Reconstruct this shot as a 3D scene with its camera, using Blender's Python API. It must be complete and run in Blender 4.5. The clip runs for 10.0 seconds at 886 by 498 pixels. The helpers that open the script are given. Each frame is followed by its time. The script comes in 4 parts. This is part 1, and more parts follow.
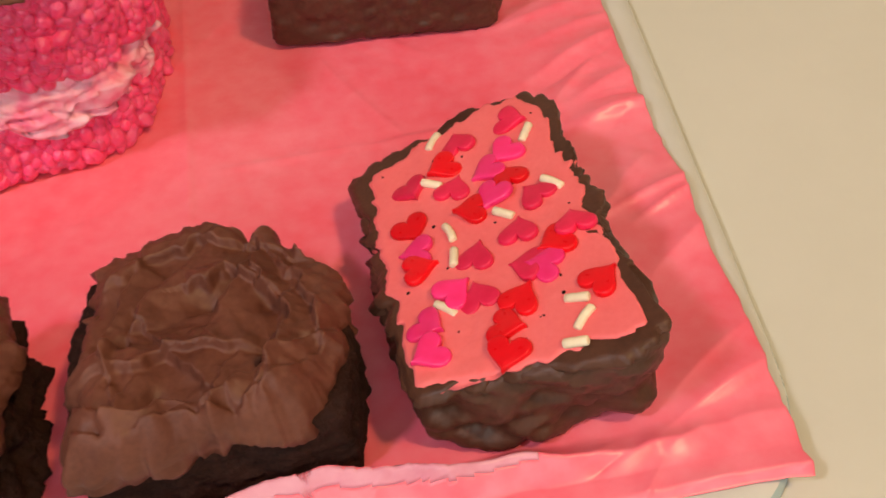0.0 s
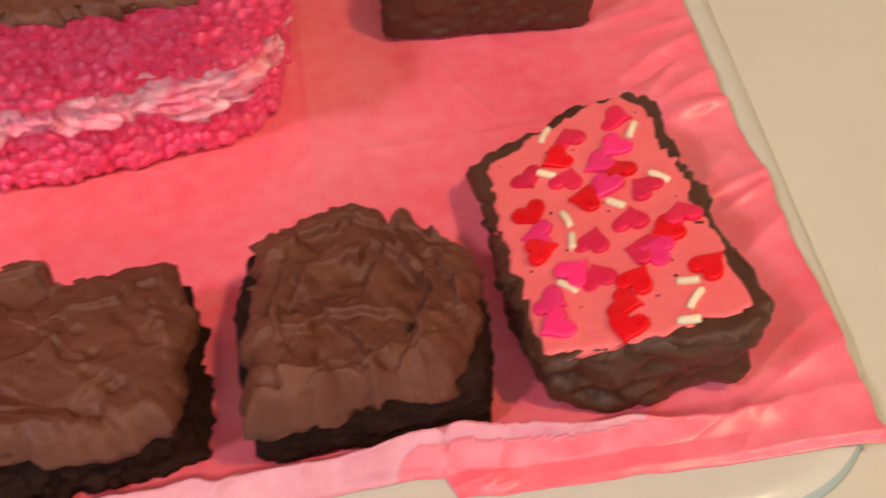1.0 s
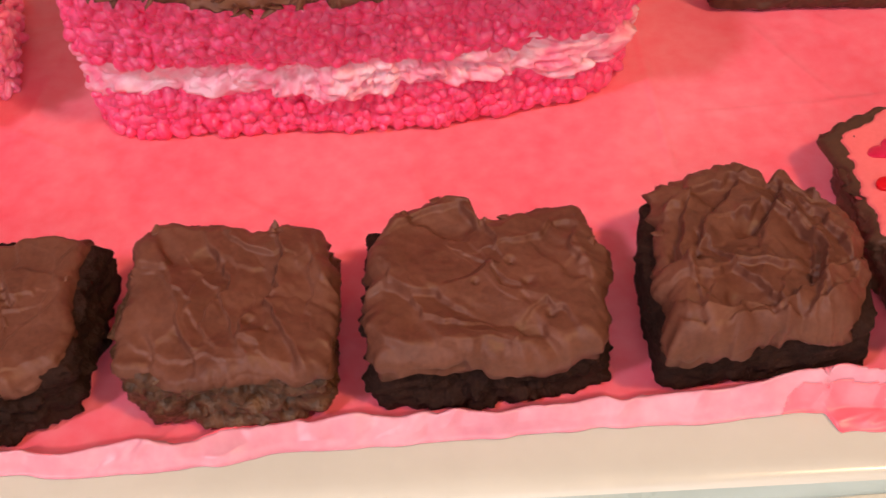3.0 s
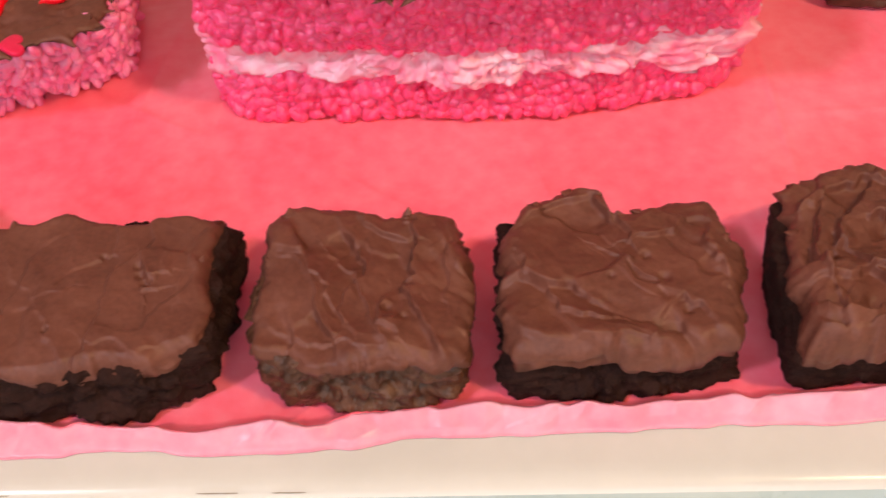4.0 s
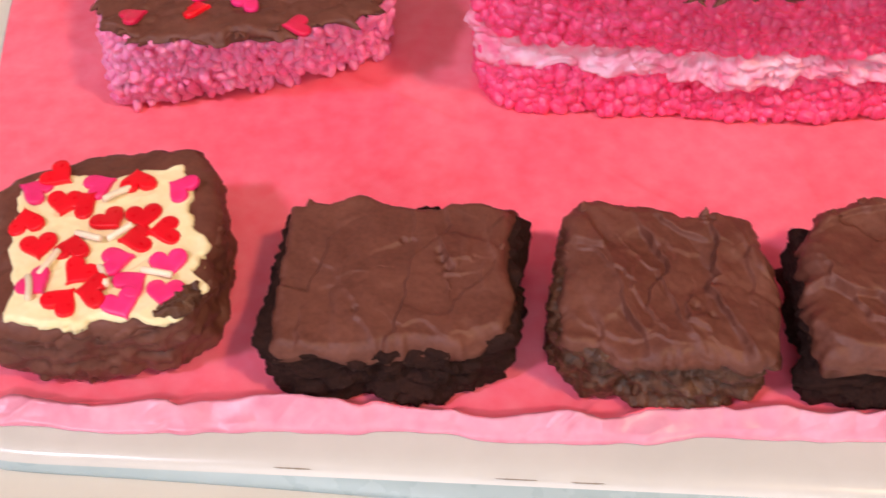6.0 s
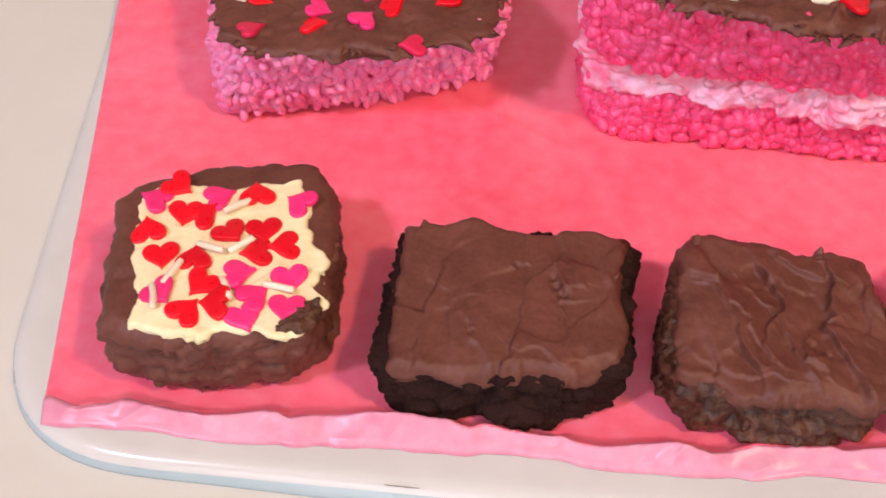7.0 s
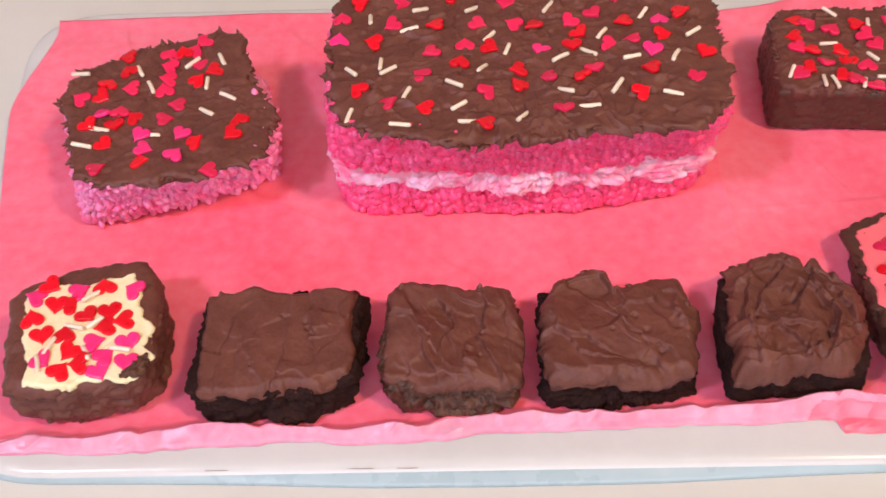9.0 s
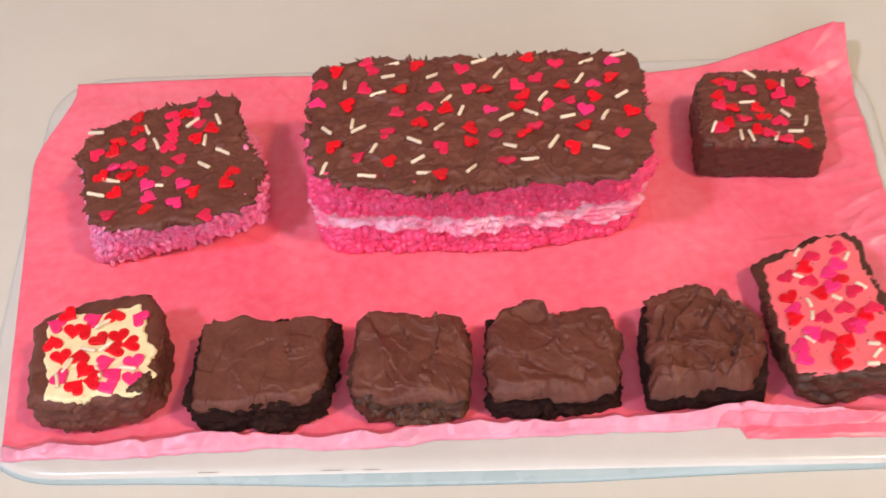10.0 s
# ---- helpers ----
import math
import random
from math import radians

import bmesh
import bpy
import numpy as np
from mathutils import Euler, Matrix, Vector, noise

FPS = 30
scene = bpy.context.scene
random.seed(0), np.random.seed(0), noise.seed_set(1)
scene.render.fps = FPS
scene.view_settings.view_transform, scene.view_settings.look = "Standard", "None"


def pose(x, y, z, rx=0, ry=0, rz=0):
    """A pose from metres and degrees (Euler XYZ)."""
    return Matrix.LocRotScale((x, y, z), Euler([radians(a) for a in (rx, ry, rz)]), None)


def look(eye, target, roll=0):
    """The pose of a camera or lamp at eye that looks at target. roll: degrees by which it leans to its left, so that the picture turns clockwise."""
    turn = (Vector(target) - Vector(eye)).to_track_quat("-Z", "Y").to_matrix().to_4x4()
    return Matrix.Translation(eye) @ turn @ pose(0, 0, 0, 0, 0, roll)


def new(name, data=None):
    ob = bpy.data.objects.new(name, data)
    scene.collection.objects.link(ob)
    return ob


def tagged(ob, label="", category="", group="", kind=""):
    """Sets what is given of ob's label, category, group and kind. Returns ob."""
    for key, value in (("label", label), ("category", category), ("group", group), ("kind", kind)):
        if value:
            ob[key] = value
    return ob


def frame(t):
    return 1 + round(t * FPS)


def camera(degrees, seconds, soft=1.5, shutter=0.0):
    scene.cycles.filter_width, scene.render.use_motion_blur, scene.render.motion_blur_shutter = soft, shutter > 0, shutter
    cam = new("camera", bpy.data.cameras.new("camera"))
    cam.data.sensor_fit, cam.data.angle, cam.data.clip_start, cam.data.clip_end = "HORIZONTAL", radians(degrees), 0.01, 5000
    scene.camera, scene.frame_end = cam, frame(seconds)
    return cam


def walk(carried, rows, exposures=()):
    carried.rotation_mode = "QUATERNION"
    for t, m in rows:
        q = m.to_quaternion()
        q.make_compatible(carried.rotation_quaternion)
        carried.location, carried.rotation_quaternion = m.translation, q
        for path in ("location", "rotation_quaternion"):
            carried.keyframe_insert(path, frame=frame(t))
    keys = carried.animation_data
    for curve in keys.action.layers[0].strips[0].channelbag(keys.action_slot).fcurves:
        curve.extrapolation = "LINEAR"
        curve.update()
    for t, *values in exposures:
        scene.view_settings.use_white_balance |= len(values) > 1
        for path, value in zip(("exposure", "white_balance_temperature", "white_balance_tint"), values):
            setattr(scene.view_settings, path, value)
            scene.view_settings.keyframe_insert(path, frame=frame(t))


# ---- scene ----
cam = camera(42.98, 10.0, soft=1.6, shutter=0.5)
PATH = [
    (0, (0.24723, -0.12251, 0.18425), (0.28393, 0.15512, -0.10136), -4.16),
    (0.5, (0.23781, -0.12949, 0.19917), (0.27421, 0.14323, -0.09117), -3.22),
    (1, (0.21937, -0.13630, 0.20863), (0.25271, 0.13375, -0.08456), -2.89),
    (1.5, (0.19183, -0.14411, 0.21956), (0.22068, 0.12141, -0.07820), -2.45),
    (2, (0.17362, -0.14789, 0.22829), (0.19490, 0.11479, -0.07262), -2.66),
    (2.5, (0.14834, -0.14800, 0.23186), (0.16141, 0.11179, -0.07201), -2.84),
    (3, (0.13984, -0.14877, 0.23364), (0.14670, 0.11110, -0.07037), -3.24),
    (4.5, (0.09913, -0.14600, 0.23745), (0.09147, 0.10772, -0.07169), -3.02),
    (5, (0.08731, -0.14666, 0.23755), (0.07504, 0.10642, -0.07196), -3.14),
    (5.5, (0.06758, -0.14435, 0.23715), (0.05413, 0.10626, -0.07431), -2.58),
    (6, (0.04910, -0.14746, 0.24135), (0.03240, 0.10484, -0.06858), -2.28),
    (7.5, (0.02157, -0.14540, 0.25905), (-0.00417, 0.10681, -0.05035), -0.61),
    (8, (0.06639, -0.17191, 0.30822), (0.04268, 0.08430, 0.00196), -1.64),
    (8.5, (0.09149, -0.19398, 0.33550), (0.08398, 0.06221, 0.02840), -2.82),
    (9, (0.09726, -0.22522, 0.36727), (0.09033, 0.03138, 0.06050), -3.87),
    (9.5, (0.10598, -0.25227, 0.39546), (0.09596, 0.00882, 0.09259), -4.67),
    (10, (0.12219, -0.27524, 0.41920), (0.11107, -0.00735, 0.12237), -4.75),
]
walk(cam, [(t, look(eye, target, roll)) for t, eye, target, roll in PATH],
     [(0.0, -0.36, 7400, 2), (1.2, -0.38, 7600, 9), (2.5, -0.25, 7650, 13), (4.5, -0.04, 6850, 11), (6.0, -0.10, 6450, 14), (7.5, -0.07, 6100, 16), (8.5, -0.02, 5850, 16), (10.0, -0.09, 6200, 11)])

# ---- world and light ----
world = bpy.data.worlds.new("sky")
scene.world = world
world.use_nodes = True
wn = world.node_tree
sky = wn.nodes.new("ShaderNodeTexSky")
sky.sky_type, sky.sun_disc = "NISHITA", False
sky.sun_elevation, sky.sun_rotation = radians(35), radians(200)
wn.nodes["Background"].inputs[1].default_value = 0.1
wn.links.new(sky.outputs[0], wn.nodes["Background"].inputs[0])


def area_lamp(name, eye, target, size, size_y, watts, colour):
    data = bpy.data.lights.new(name, "AREA")
    data.shape, data.size, data.size_y, data.energy, data.color = "RECTANGLE", size, size_y, watts, colour
    ob = new(name, data)
    ob.matrix_world = look(eye, target)
    return ob


area_lamp("warm_ceiling_light", (0.92, -0.62, 1.64), (0.13, 0.08, 0.0), 0.15, 0.15, 20.0, (1.0, 0.69, 0.385))
area_lamp("cool_ceiling_light", (-0.85, -0.72, 1.64), (0.1, 0.08, 0.0), 0.18, 0.18, 19.0, (0.86, 0.82, 1.0))
# Unseen front fill, added to lift the treats' front faces and their cool sheen.
area_lamp("front_fill_light", (0.10, -1.58, 0.80), (0.1, 0.1, 0.1), 1.3, 0.9, 12.0, (0.92, 0.93, 1.0))


# ---- noise, in numpy ----
def lattice(ix, iy, iz, seed):
    h = (ix * 374761393 + iy * 668265263 + iz * 2147483647 + seed * 974634777) & 0xFFFFFFFF
    h = ((h ^ (h >> 13)) * 374761393) & 0xFFFFFFFF
    h = ((h ^ (h >> 16)) * 668265263) & 0xFFFFFFFF
    return ((h ^ (h >> 15)) & 0xFFFF) / 32767.5 - 1.0


def vnoise(x, y, z=0.0, seed=0):
    x, y, z = np.broadcast_arrays(np.asarray(x, float), np.asarray(y, float), np.asarray(z, float))
    ix, iy, iz = (np.floor(a).astype(np.int64) for a in (x, y, z))
    fx, fy, fz = x - ix, y - iy, z - iz
    fx, fy, fz = (a * a * a * (a * (a * 6 - 15) + 10) for a in (fx, fy, fz))
    out = 0.0
    for dx in (0, 1):
        for dy in (0, 1):
            for dz in (0, 1):
                w = (fx if dx else 1 - fx) * (fy if dy else 1 - fy) * (fz if dz else 1 - fz)
                out = out + w * lattice(ix + dx, iy + dy, iz + dz, seed)
    return out


def fbm(x, y, z=0.0, seed=0, octaves=3):
    out, amp = 0.0, 1.0
    for k in range(octaves):
        out = out + amp * vnoise(x * 2**k, y * 2**k, np.asarray(z) * 2**k, seed + 17 * k)
        amp *= 0.5
    return out


def smooth(a, b, x):
    t = np.clip((x - a) / (b - a), 0, 1)
    return t * t * (3 - 2 * t)


# ---- materials ----
def material(name, colour, colour2=None, rough=0.5, grain=0.002, patch=0.02, bump=0.15, spec=0.5, subsurface=0.0, radius=(0.002, 0.001, 0.001), coat=0.0, rough_var=0.1, contrast=0.5, vary=0.0, island=0.0):
    mat = bpy.data.materials.new(name)
    mat.use_nodes = True
    nt = mat.node_tree
    bsdf = nt.nodes["Principled BSDF"]
    co = nt.nodes.new("ShaderNodeTexCoord")
    fine = nt.nodes.new("ShaderNodeTexNoise")
    fine.inputs["Scale"].default_value, fine.inputs["Detail"].default_value = 1 / grain, 4
    broad = nt.nodes.new("ShaderNodeTexNoise")
    broad.inputs["Scale"].default_value, broad.inputs["Detail"].default_value = 1 / patch, 3
    for n in (fine, broad):
        nt.links.new(co.outputs["Object"], n.inputs["Vector"])
    add = nt.nodes.new("ShaderNodeMath")
    add.operation = "MULTIPLY_ADD"
    add.inputs[1].default_value = 0.45
    nt.links.new(fine.outputs["Fac"], add.inputs[0])
    half = nt.nodes.new("ShaderNodeMath")
    half.operation = "MULTIPLY"
    half.inputs[1].default_value = 0.55
    nt.links.new(broad.outputs["Fac"], half.inputs[0])
    nt.links.new(half.outputs[0], add.inputs[2])
    ramp = nt.nodes.new("ShaderNodeValToRGB")
    lo, hi = 0.5 - 0.22 / max(contrast, 0.05) * 0.5, 0.5 + 0.22 / max(contrast, 0.05) * 0.5
    ramp.color_ramp.elements[0].position, ramp.color_ramp.elements[1].position = max(lo, 0), min(hi, 1)
    ramp.color_ramp.elements[0].color = (*colour, 1)
    ramp.color_ramp.elements[1].color = (*(colour2 or colour), 1)
    nt.links.new(add.outputs[0], ramp.inputs["Fac"])
    shade = ramp.outputs["Color"]
    if vary:
        info = nt.nodes.new("ShaderNodeObjectInfo")
        hsv = nt.nodes.new("ShaderNodeHueSaturation")
        m = nt.nodes.new("ShaderNodeMapRange")
        m.inputs["To Min"].default_value, m.inputs["To Max"].default_value = 1 - vary, 1 + vary
        nt.links.new(info.outputs["Random"], m.inputs["Value"])
        nt.links.new(m.outputs["Result"], hsv.inputs["Value"])
        nt.links.new(shade, hsv.inputs["Color"])
        shade = hsv.outputs["Color"]
    if island:
        geo = nt.nodes.new("ShaderNodeNewGeometry")
        tint = nt.nodes.new("ShaderNodeHueSaturation")
        span = nt.nodes.new("ShaderNodeMapRange")
        span.inputs["To Min"].default_value, span.inputs["To Max"].default_value = 1 - island, 1 + island * 0.35
        nt.links.new(geo.outputs["Random Per Island"], span.inputs["Value"])
        nt.links.new(span.outputs["Result"], tint.inputs["Value"])
        nt.links.new(shade, tint.inputs["Color"])
        shade = tint.outputs["Color"]
    nt.links.new(shade, bsdf.inputs["Base Color"])
    rr = nt.nodes.new("ShaderNodeMapRange")
    rr.inputs["To Min"].default_value, rr.inputs["To Max"].default_value = max(rough - rough_var, 0.03), min(rough + rough_var, 1)
    nt.links.new(add.outputs[0], rr.inputs["Value"])
    nt.links.new(rr.outputs["Result"], bsdf.inputs["Roughness"])
    bsdf.inputs["Specular IOR Level"].default_value = spec
    if bump:
        b = nt.nodes.new("ShaderNodeBump")
        b.inputs["Strength"].default_value, b.inputs["Distance"].default_value = bump, grain * 0.5
        nt.links.new(fine.outputs["Fac"], b.inputs["Height"])
        nt.links.new(b.outputs["Normal"], bsdf.inputs["Normal"])
    if subsurface:
        bsdf.inputs["Subsurface Weight"].default_value = subsurface
        bsdf.inputs["Subsurface Radius"].default_value = radius
        bsdf.inputs["Subsurface Scale"].default_value = 1.0
    bsdf.inputs["Coat Weight"].default_value = coat
    return mat


FROSTING = material("milk_chocolate_frosting", (0.098, 0.0290, 0.0190), (0.166, 0.057, 0.038), 0.50, 0.0012, 0.010, 0.12, 0.34, contrast=0.6)
FROST_DARK = material("dark_chocolate_coating", (0.052, 0.0190, 0.0115), (0.105, 0.041, 0.026), 0.44, 0.0012, 0.012, 0.2, 0.35)
CRUMB = material("brownie_crumb", (0.011, 0.0040, 0.0034), (0.034, 0.0125, 0.0095), 0.80, 0.0012, 0.008, 1.0, 0.14)
CRUST = material("brownie_crust", (0.042, 0.0140, 0.0065), (0.118, 0.045, 0.023), 0.38, 0.0016, 0.005, 1.0, 0.4, contrast=0.9)
CREAM = material("pale_yellow_icing", (0.85, 0.72, 0.38), (0.91, 0.82, 0.55), 0.45, 0.0015, 0.01, 0.15, 0.4)
ROSE_ICING = material("pink_icing", (0.84, 0.14, 0.16), (0.90, 0.19, 0.21), 0.5, 0.0012, 0.015, 0.12, 0.35)
GRAIN = material("pink_crisped_rice", (1.0, 0.020, 0.140), (1.0, 0.165, 0.370), 0.30, 0.0014, 0.010, 0.7, 0.55, subsurface=0.15, radius=(0.003, 0.0006, 0.001), island=0.14)
GRAIN_PALE = material("pale_pink_crisped_rice", (1.0, 0.135, 0.350), (1.0, 0.39, 0.61), 0.36, 0.0016, 0.010, 0.6, 0.45, subsurface=0.35, radius=(0.003, 0.001, 0.0015), island=0.12)
FILLING = material("pink_marshmallow_filling", (0.93, 0.19, 0.34), (0.98, 0.62, 0.74), 0.40, 0.004, 0.014, 0.2, 0.45, contrast=0.9)
HEART_RED = material("red_sugar", (0.70, 0.002, 0.011), (0.82, 0.006, 0.020), 0.30, 0.002, 0.006, 0.05, 0.32, vary=0.12)
HEART_ROSE = material("rose_red_sugar", (0.68, 0.010, 0.065), (0.82, 0.028, 0.11), 0.36, 0.002, 0.006, 0.05, 0.32, vary=0.12)
HEART_PINK = material("hot_pink_sugar", (0.85, 0.018, 0.16), (0.92, 0.04, 0.24), 0.33, 0.002, 0.006, 0.05, 0.45, vary=0.1)
ROD_WHITE = material("cream_white_sugar", (0.78, 0.66, 0.48), (0.86, 0.78, 0.62), 0.35, 0.001, 0.006, 0.05, 0.45, vary=0.08)
# Lip of the sheet: light coming through it is put into a paler colour.
PAPER_LIP = material("pale_lip_paper", (0.66, 0.21, 0.32), (0.79, 0.38, 0.50), 0.34, 0.004, 0.03, 0.05, 0.45)
PAPER = material("pink_wax_paper", (0.91, 0.102, 0.176), (0.96, 0.245, 0.340), 0.34, 0.006, 0.070, 0.05, 0.6, contrast=0.6)
TRAY_WHITE = material("white_glazed_tray", (0.59, 0.595, 0.565), (0.65, 0.655, 0.625), 0.22, 0.01, 0.08, 0.02, 0.5)
# Pale blue for the band below the tray's edge, widest along the front.
TRAY_BLUE = material("pale_blue_glaze", (0.34, 0.46, 0.48), (0.42, 0.53, 0.55), 0.28, 0.01, 0.05, 0.02, 0.5)
TABLE_TOP = material("cream_tabletop", (0.62, 0.612, 0.545), (0.67, 0.662, 0.595), 0.32, 0.02, 0.12, 0.0, 0.42)
WALL_PAINT = material("white_wall_paint", (0.74, 0.71, 0.66), (0.80, 0.77, 0.72), 0.8, 0.01, 0.3, 0.1, 0.3)
FLOOR_WOOD = material("oak_floor", (0.24, 0.15, 0.08), (0.34, 0.22, 0.13), 0.5, 0.01, 0.2, 0.1, 0.4)
SCUFF = material("dark_scuff", (0.22, 0.18, 0.13), (0.32, 0.27, 0.20), 0.7, 0.001, 0.01, 0.1, 0.3)


# ---- mesh helpers ----
def part(name, verts, faces, mat, parent=None, label="", flat=False):
    me = bpy.data.meshes.new(name)
    me.from_pydata([tuple(v) for v in np.asarray(verts, float).tolist()], [], [tuple(f) for f in faces])
    me.materials.append(mat)
    if not flat:
        me.polygons.foreach_set("use_smooth", [True] * len(me.polygons))
    me.update()
    ob = new(name, me)
    ob.parent = parent
    if label:
        tagged(ob, label)
    return ob


def thing(name, at, label, category, group=""):
    ob = new(name)
    ob.location = at
    ob.empty_display_size = 0.01
    return tagged(ob, label, category, group)


def ring_faces(rings, n, close_first=False, close_last=False, base=0):
    out = []
    for r in range(rings - 1):
        a, b = base + r * n, base + (r + 1) * n
        for k in range(n):
            k2 = (k + 1) % n
            out.append((a + k, a + k2, b + k2, b + k))
    if close_first:
        out.append(tuple(base + k for k in reversed(range(n))))
    if close_last:
        out.append(tuple(base + (rings - 1) * n + k for k in range(n)))
    return out


def radial(corners, n, soften=4.0):
    """Radius about the centre, for n even angles, of a polygon with softened corners."""
    pts = np.asarray(corners, float)
    c = (pts.max(0) + pts.min(0)) / 2
    ang = np.arange(n) * 2 * math.pi / n
    best = np.zeros(n)
    for p, q in zip(pts - c, np.roll(pts, -1, 0) - c):
        e = q - p
        d = np.stack([np.cos(ang), np.sin(ang)], 1)
        den = d[:, 0] * e[1] - d[:, 1] * e[0]
        den = np.where(np.abs(den) < 1e-12, 1e-12, den)
        s = (p[0] * e[1] - p[1] * e[0]) / den
        u = (p[0] * d[:, 1] - p[1] * d[:, 0]) / den
        ok = (u >= -1e-6) & (u <= 1 + 1e-6) & (s > 0)
        best = np.where(ok, np.maximum(best, s), best)
    w = max(1, int(n * soften / 360))
    kernel = np.hanning(2 * w + 3)[1:-1]
    kernel /= kernel.sum()
    best = np.convolve(np.r_[best[-w:], best, best[:w]], kernel, "valid")
    return c, ang, best


def slab(corners, low, high, n=380, rings=84, ragged=0.0006, flakes=0.0, edge=0.0035, edge_drop=0.5, soften=4.0, seed=0, wobble=0.0014, scale=1.0, tuck=0.88, lumps=0.0008, hem=0.0012):
    """A spread layer: top at high(x, y), a rounded ragged rim, and an underside at low(x, y)."""
    c, ang, rad = radial(corners, n, soften)
    px, py = np.cos(ang), np.sin(ang)
    wx, wy = c[0] + rad * px, c[1] + rad * py
    core = rad * scale
    rad = core + ragged * fbm(wx * 260, wy * 260, 0, seed, 3) + ragged * 1.8 * vnoise(wx * 120, wy * 120, 5, seed + 3)
    if flakes:
        rad = rad + flakes * np.clip(vnoise(wx * 420, wy * 420, 9, seed + 8) - 0.40, 0, 1) * 2.2
    s = np.r_[np.linspace(0.012, 0.9, rings), 0.925, 0.95, 0.97, 0.985, 0.995, 1.0]
    verts = []
    for f in s:
        r = core * f + (rad - core) * f**7
        x, y = c[0] + r * px, c[1] + r * py
        t = np.clip((f - 1) * rad / edge + 1, 0, 1)
        top, bot = high(x, y), low(x, y)
        z = top - (1 - np.sqrt(1 - t * t * 0.999)) * (top - bot) * edge_drop
        z = z + lumps * t * fbm(x * 150, y * 150, 3, seed + 14, 3)
        verts.append(np.stack([x, y, z], 1))
    ex, ey, ez = verts[-1].T
    for f, zf in ((1.0, 0.35), (0.992, 0.7), (0.975, 1.0), (tuck, 1.0), (0.4, 1.0), (0.05, 1.0)):
        r = rad * f + wobble * (vnoise(ex * 240, ey * 240, zf * 6, seed + 5) + 0.7 * vnoise(ex * 110, ey * 110, zf * 3, seed + 16)) * (f > 0.97)
        x, y = c[0] + r * px, c[1] + r * py
        verts.append(np.stack([x, y, ez + (low(x, y) + hem * (fbm(ex * 110, ey * 110, 4, seed + 15, 3) + 0.2) * (f > 0.9) - ez) * zf], 1))
    rings_n = len(verts)
    return np.concatenate(verts), ring_faces(rings_n, n, True, True)


def block(corners_low, corners_high, z0, z1, n=280, rings=26, rough=0.0009, lump=0.0012, seed=0, soften=4.0, bevel=0.002, freq=160.0, wave=0.0, shrink=0.0, crease=0.0):
    """A cut piece of cake: uneven sides between two outlines."""
    c0, ang, r0 = radial(corners_low, n, soften)
    c1, _, r1 = radial(corners_high, n, soften)
    px, py = np.cos(ang), np.sin(ang)
    r0, r1 = r0 - shrink, r1 - shrink
    top = z1 if callable(z1) else level(z1)
    zm = float(np.mean(top(c1[0] + r1 * px, c1[1] + r1 * py)))
    verts = [np.stack([c0[0] + 0.05 * r0 * px, c0[1] + 0.05 * r0 * py, np.full(n, z0)], 1)]
    for k in range(rings):
        f = k / (rings - 1)
        c, r = c0 + (c1 - c0) * f, r0 + (r1 - r0) * f
        z = z0 + (zm - z0) * f
        inset = bevel * (max(0, 1 - (z - z0) / bevel) ** 2 + max(0, 1 - (zm - z) / bevel) ** 2) * 0.6
        x, y = c[0] + r * px, c[1] + r * py
        z = z0 + (top(x, y) - z0) * f
        z = z + wave * vnoise(x * 70, y * 70, 0, seed + 60) + 0.6 * wave * vnoise(x * 210, y * 210, f * 2, seed + 61)
        off = rough * fbm(x * 520, y * 520, z * 520, seed, 3) + lump * fbm(x * freq, y * freq, z * freq * 1.6, seed + 40, 3) - inset
        if crease:
            cz = z * 1.7 + 0.004 * vnoise(x * 90, y * 90, z * 90, seed + 70)
            off = off - crease * np.clip(1 - np.abs(vnoise(x * 75, y * 75, cz * 160, seed + 71)) * 4, 0, 1) - 0.5 * crease * np.clip(1 - np.abs(vnoise(x * 190, y * 190, cz * 260, seed + 72)) * 4, 0, 1)
        zz = z + (0 if k in (0, rings - 1) else 1) * 0.0004 * vnoise(x * 600, y * 600, z * 600, seed + 9)
        verts.append(np.stack([c[0] + (r + off) * px, c[1] + (r + off) * py, zz], 1))
    verts.append(np.stack([c1[0] + 0.05 * r1 * px, c1[1] + 0.05 * r1 * py, top(c1[0] + 0.05 * r1 * px, c1[1] + 0.05 * r1 * py)], 1))
    return np.concatenate(verts), ring_faces(rings + 2, n, True, True)


def ridge(x, y, line, tall, steep=0.0006, gentle=0.0100, bold=1.35):
    """A lip of pushed-up frosting along a bent line: steep on its right hand, easing off on its left."""
    best, side, along = np.full(np.shape(x), 1.0), np.zeros(np.shape(x)), np.zeros(np.shape(x))
    count = len(line) - 1
    for k in range(count):
        (ax, ay), (bx, by) = line[k], line[k + 1]
        ex, ey = bx - ax, by - ay
        size = ex * ex + ey * ey
        t = np.clip(((x - ax) * ex + (y - ay) * ey) / size, 0, 1)
        gap = np.hypot(x - ax - t * ex, y - ay - t * ey)
        near = gap < best
        best = np.where(near, gap, best)
        side = np.where(near, ex * (y - ay) - ey * (x - ax), side)
        along = np.where(near, (k + t) / count, along)
    taper = 0.35 + 0.65 * np.sin(math.pi * np.clip(along, 0.02, 0.98)) ** 0.6
    up = np.where(side >= 0, np.clip(1 - best / gentle, 0, 1) ** 1.5, np.exp(-((best / steep) ** 2)))
    return bold * tall * taper * up


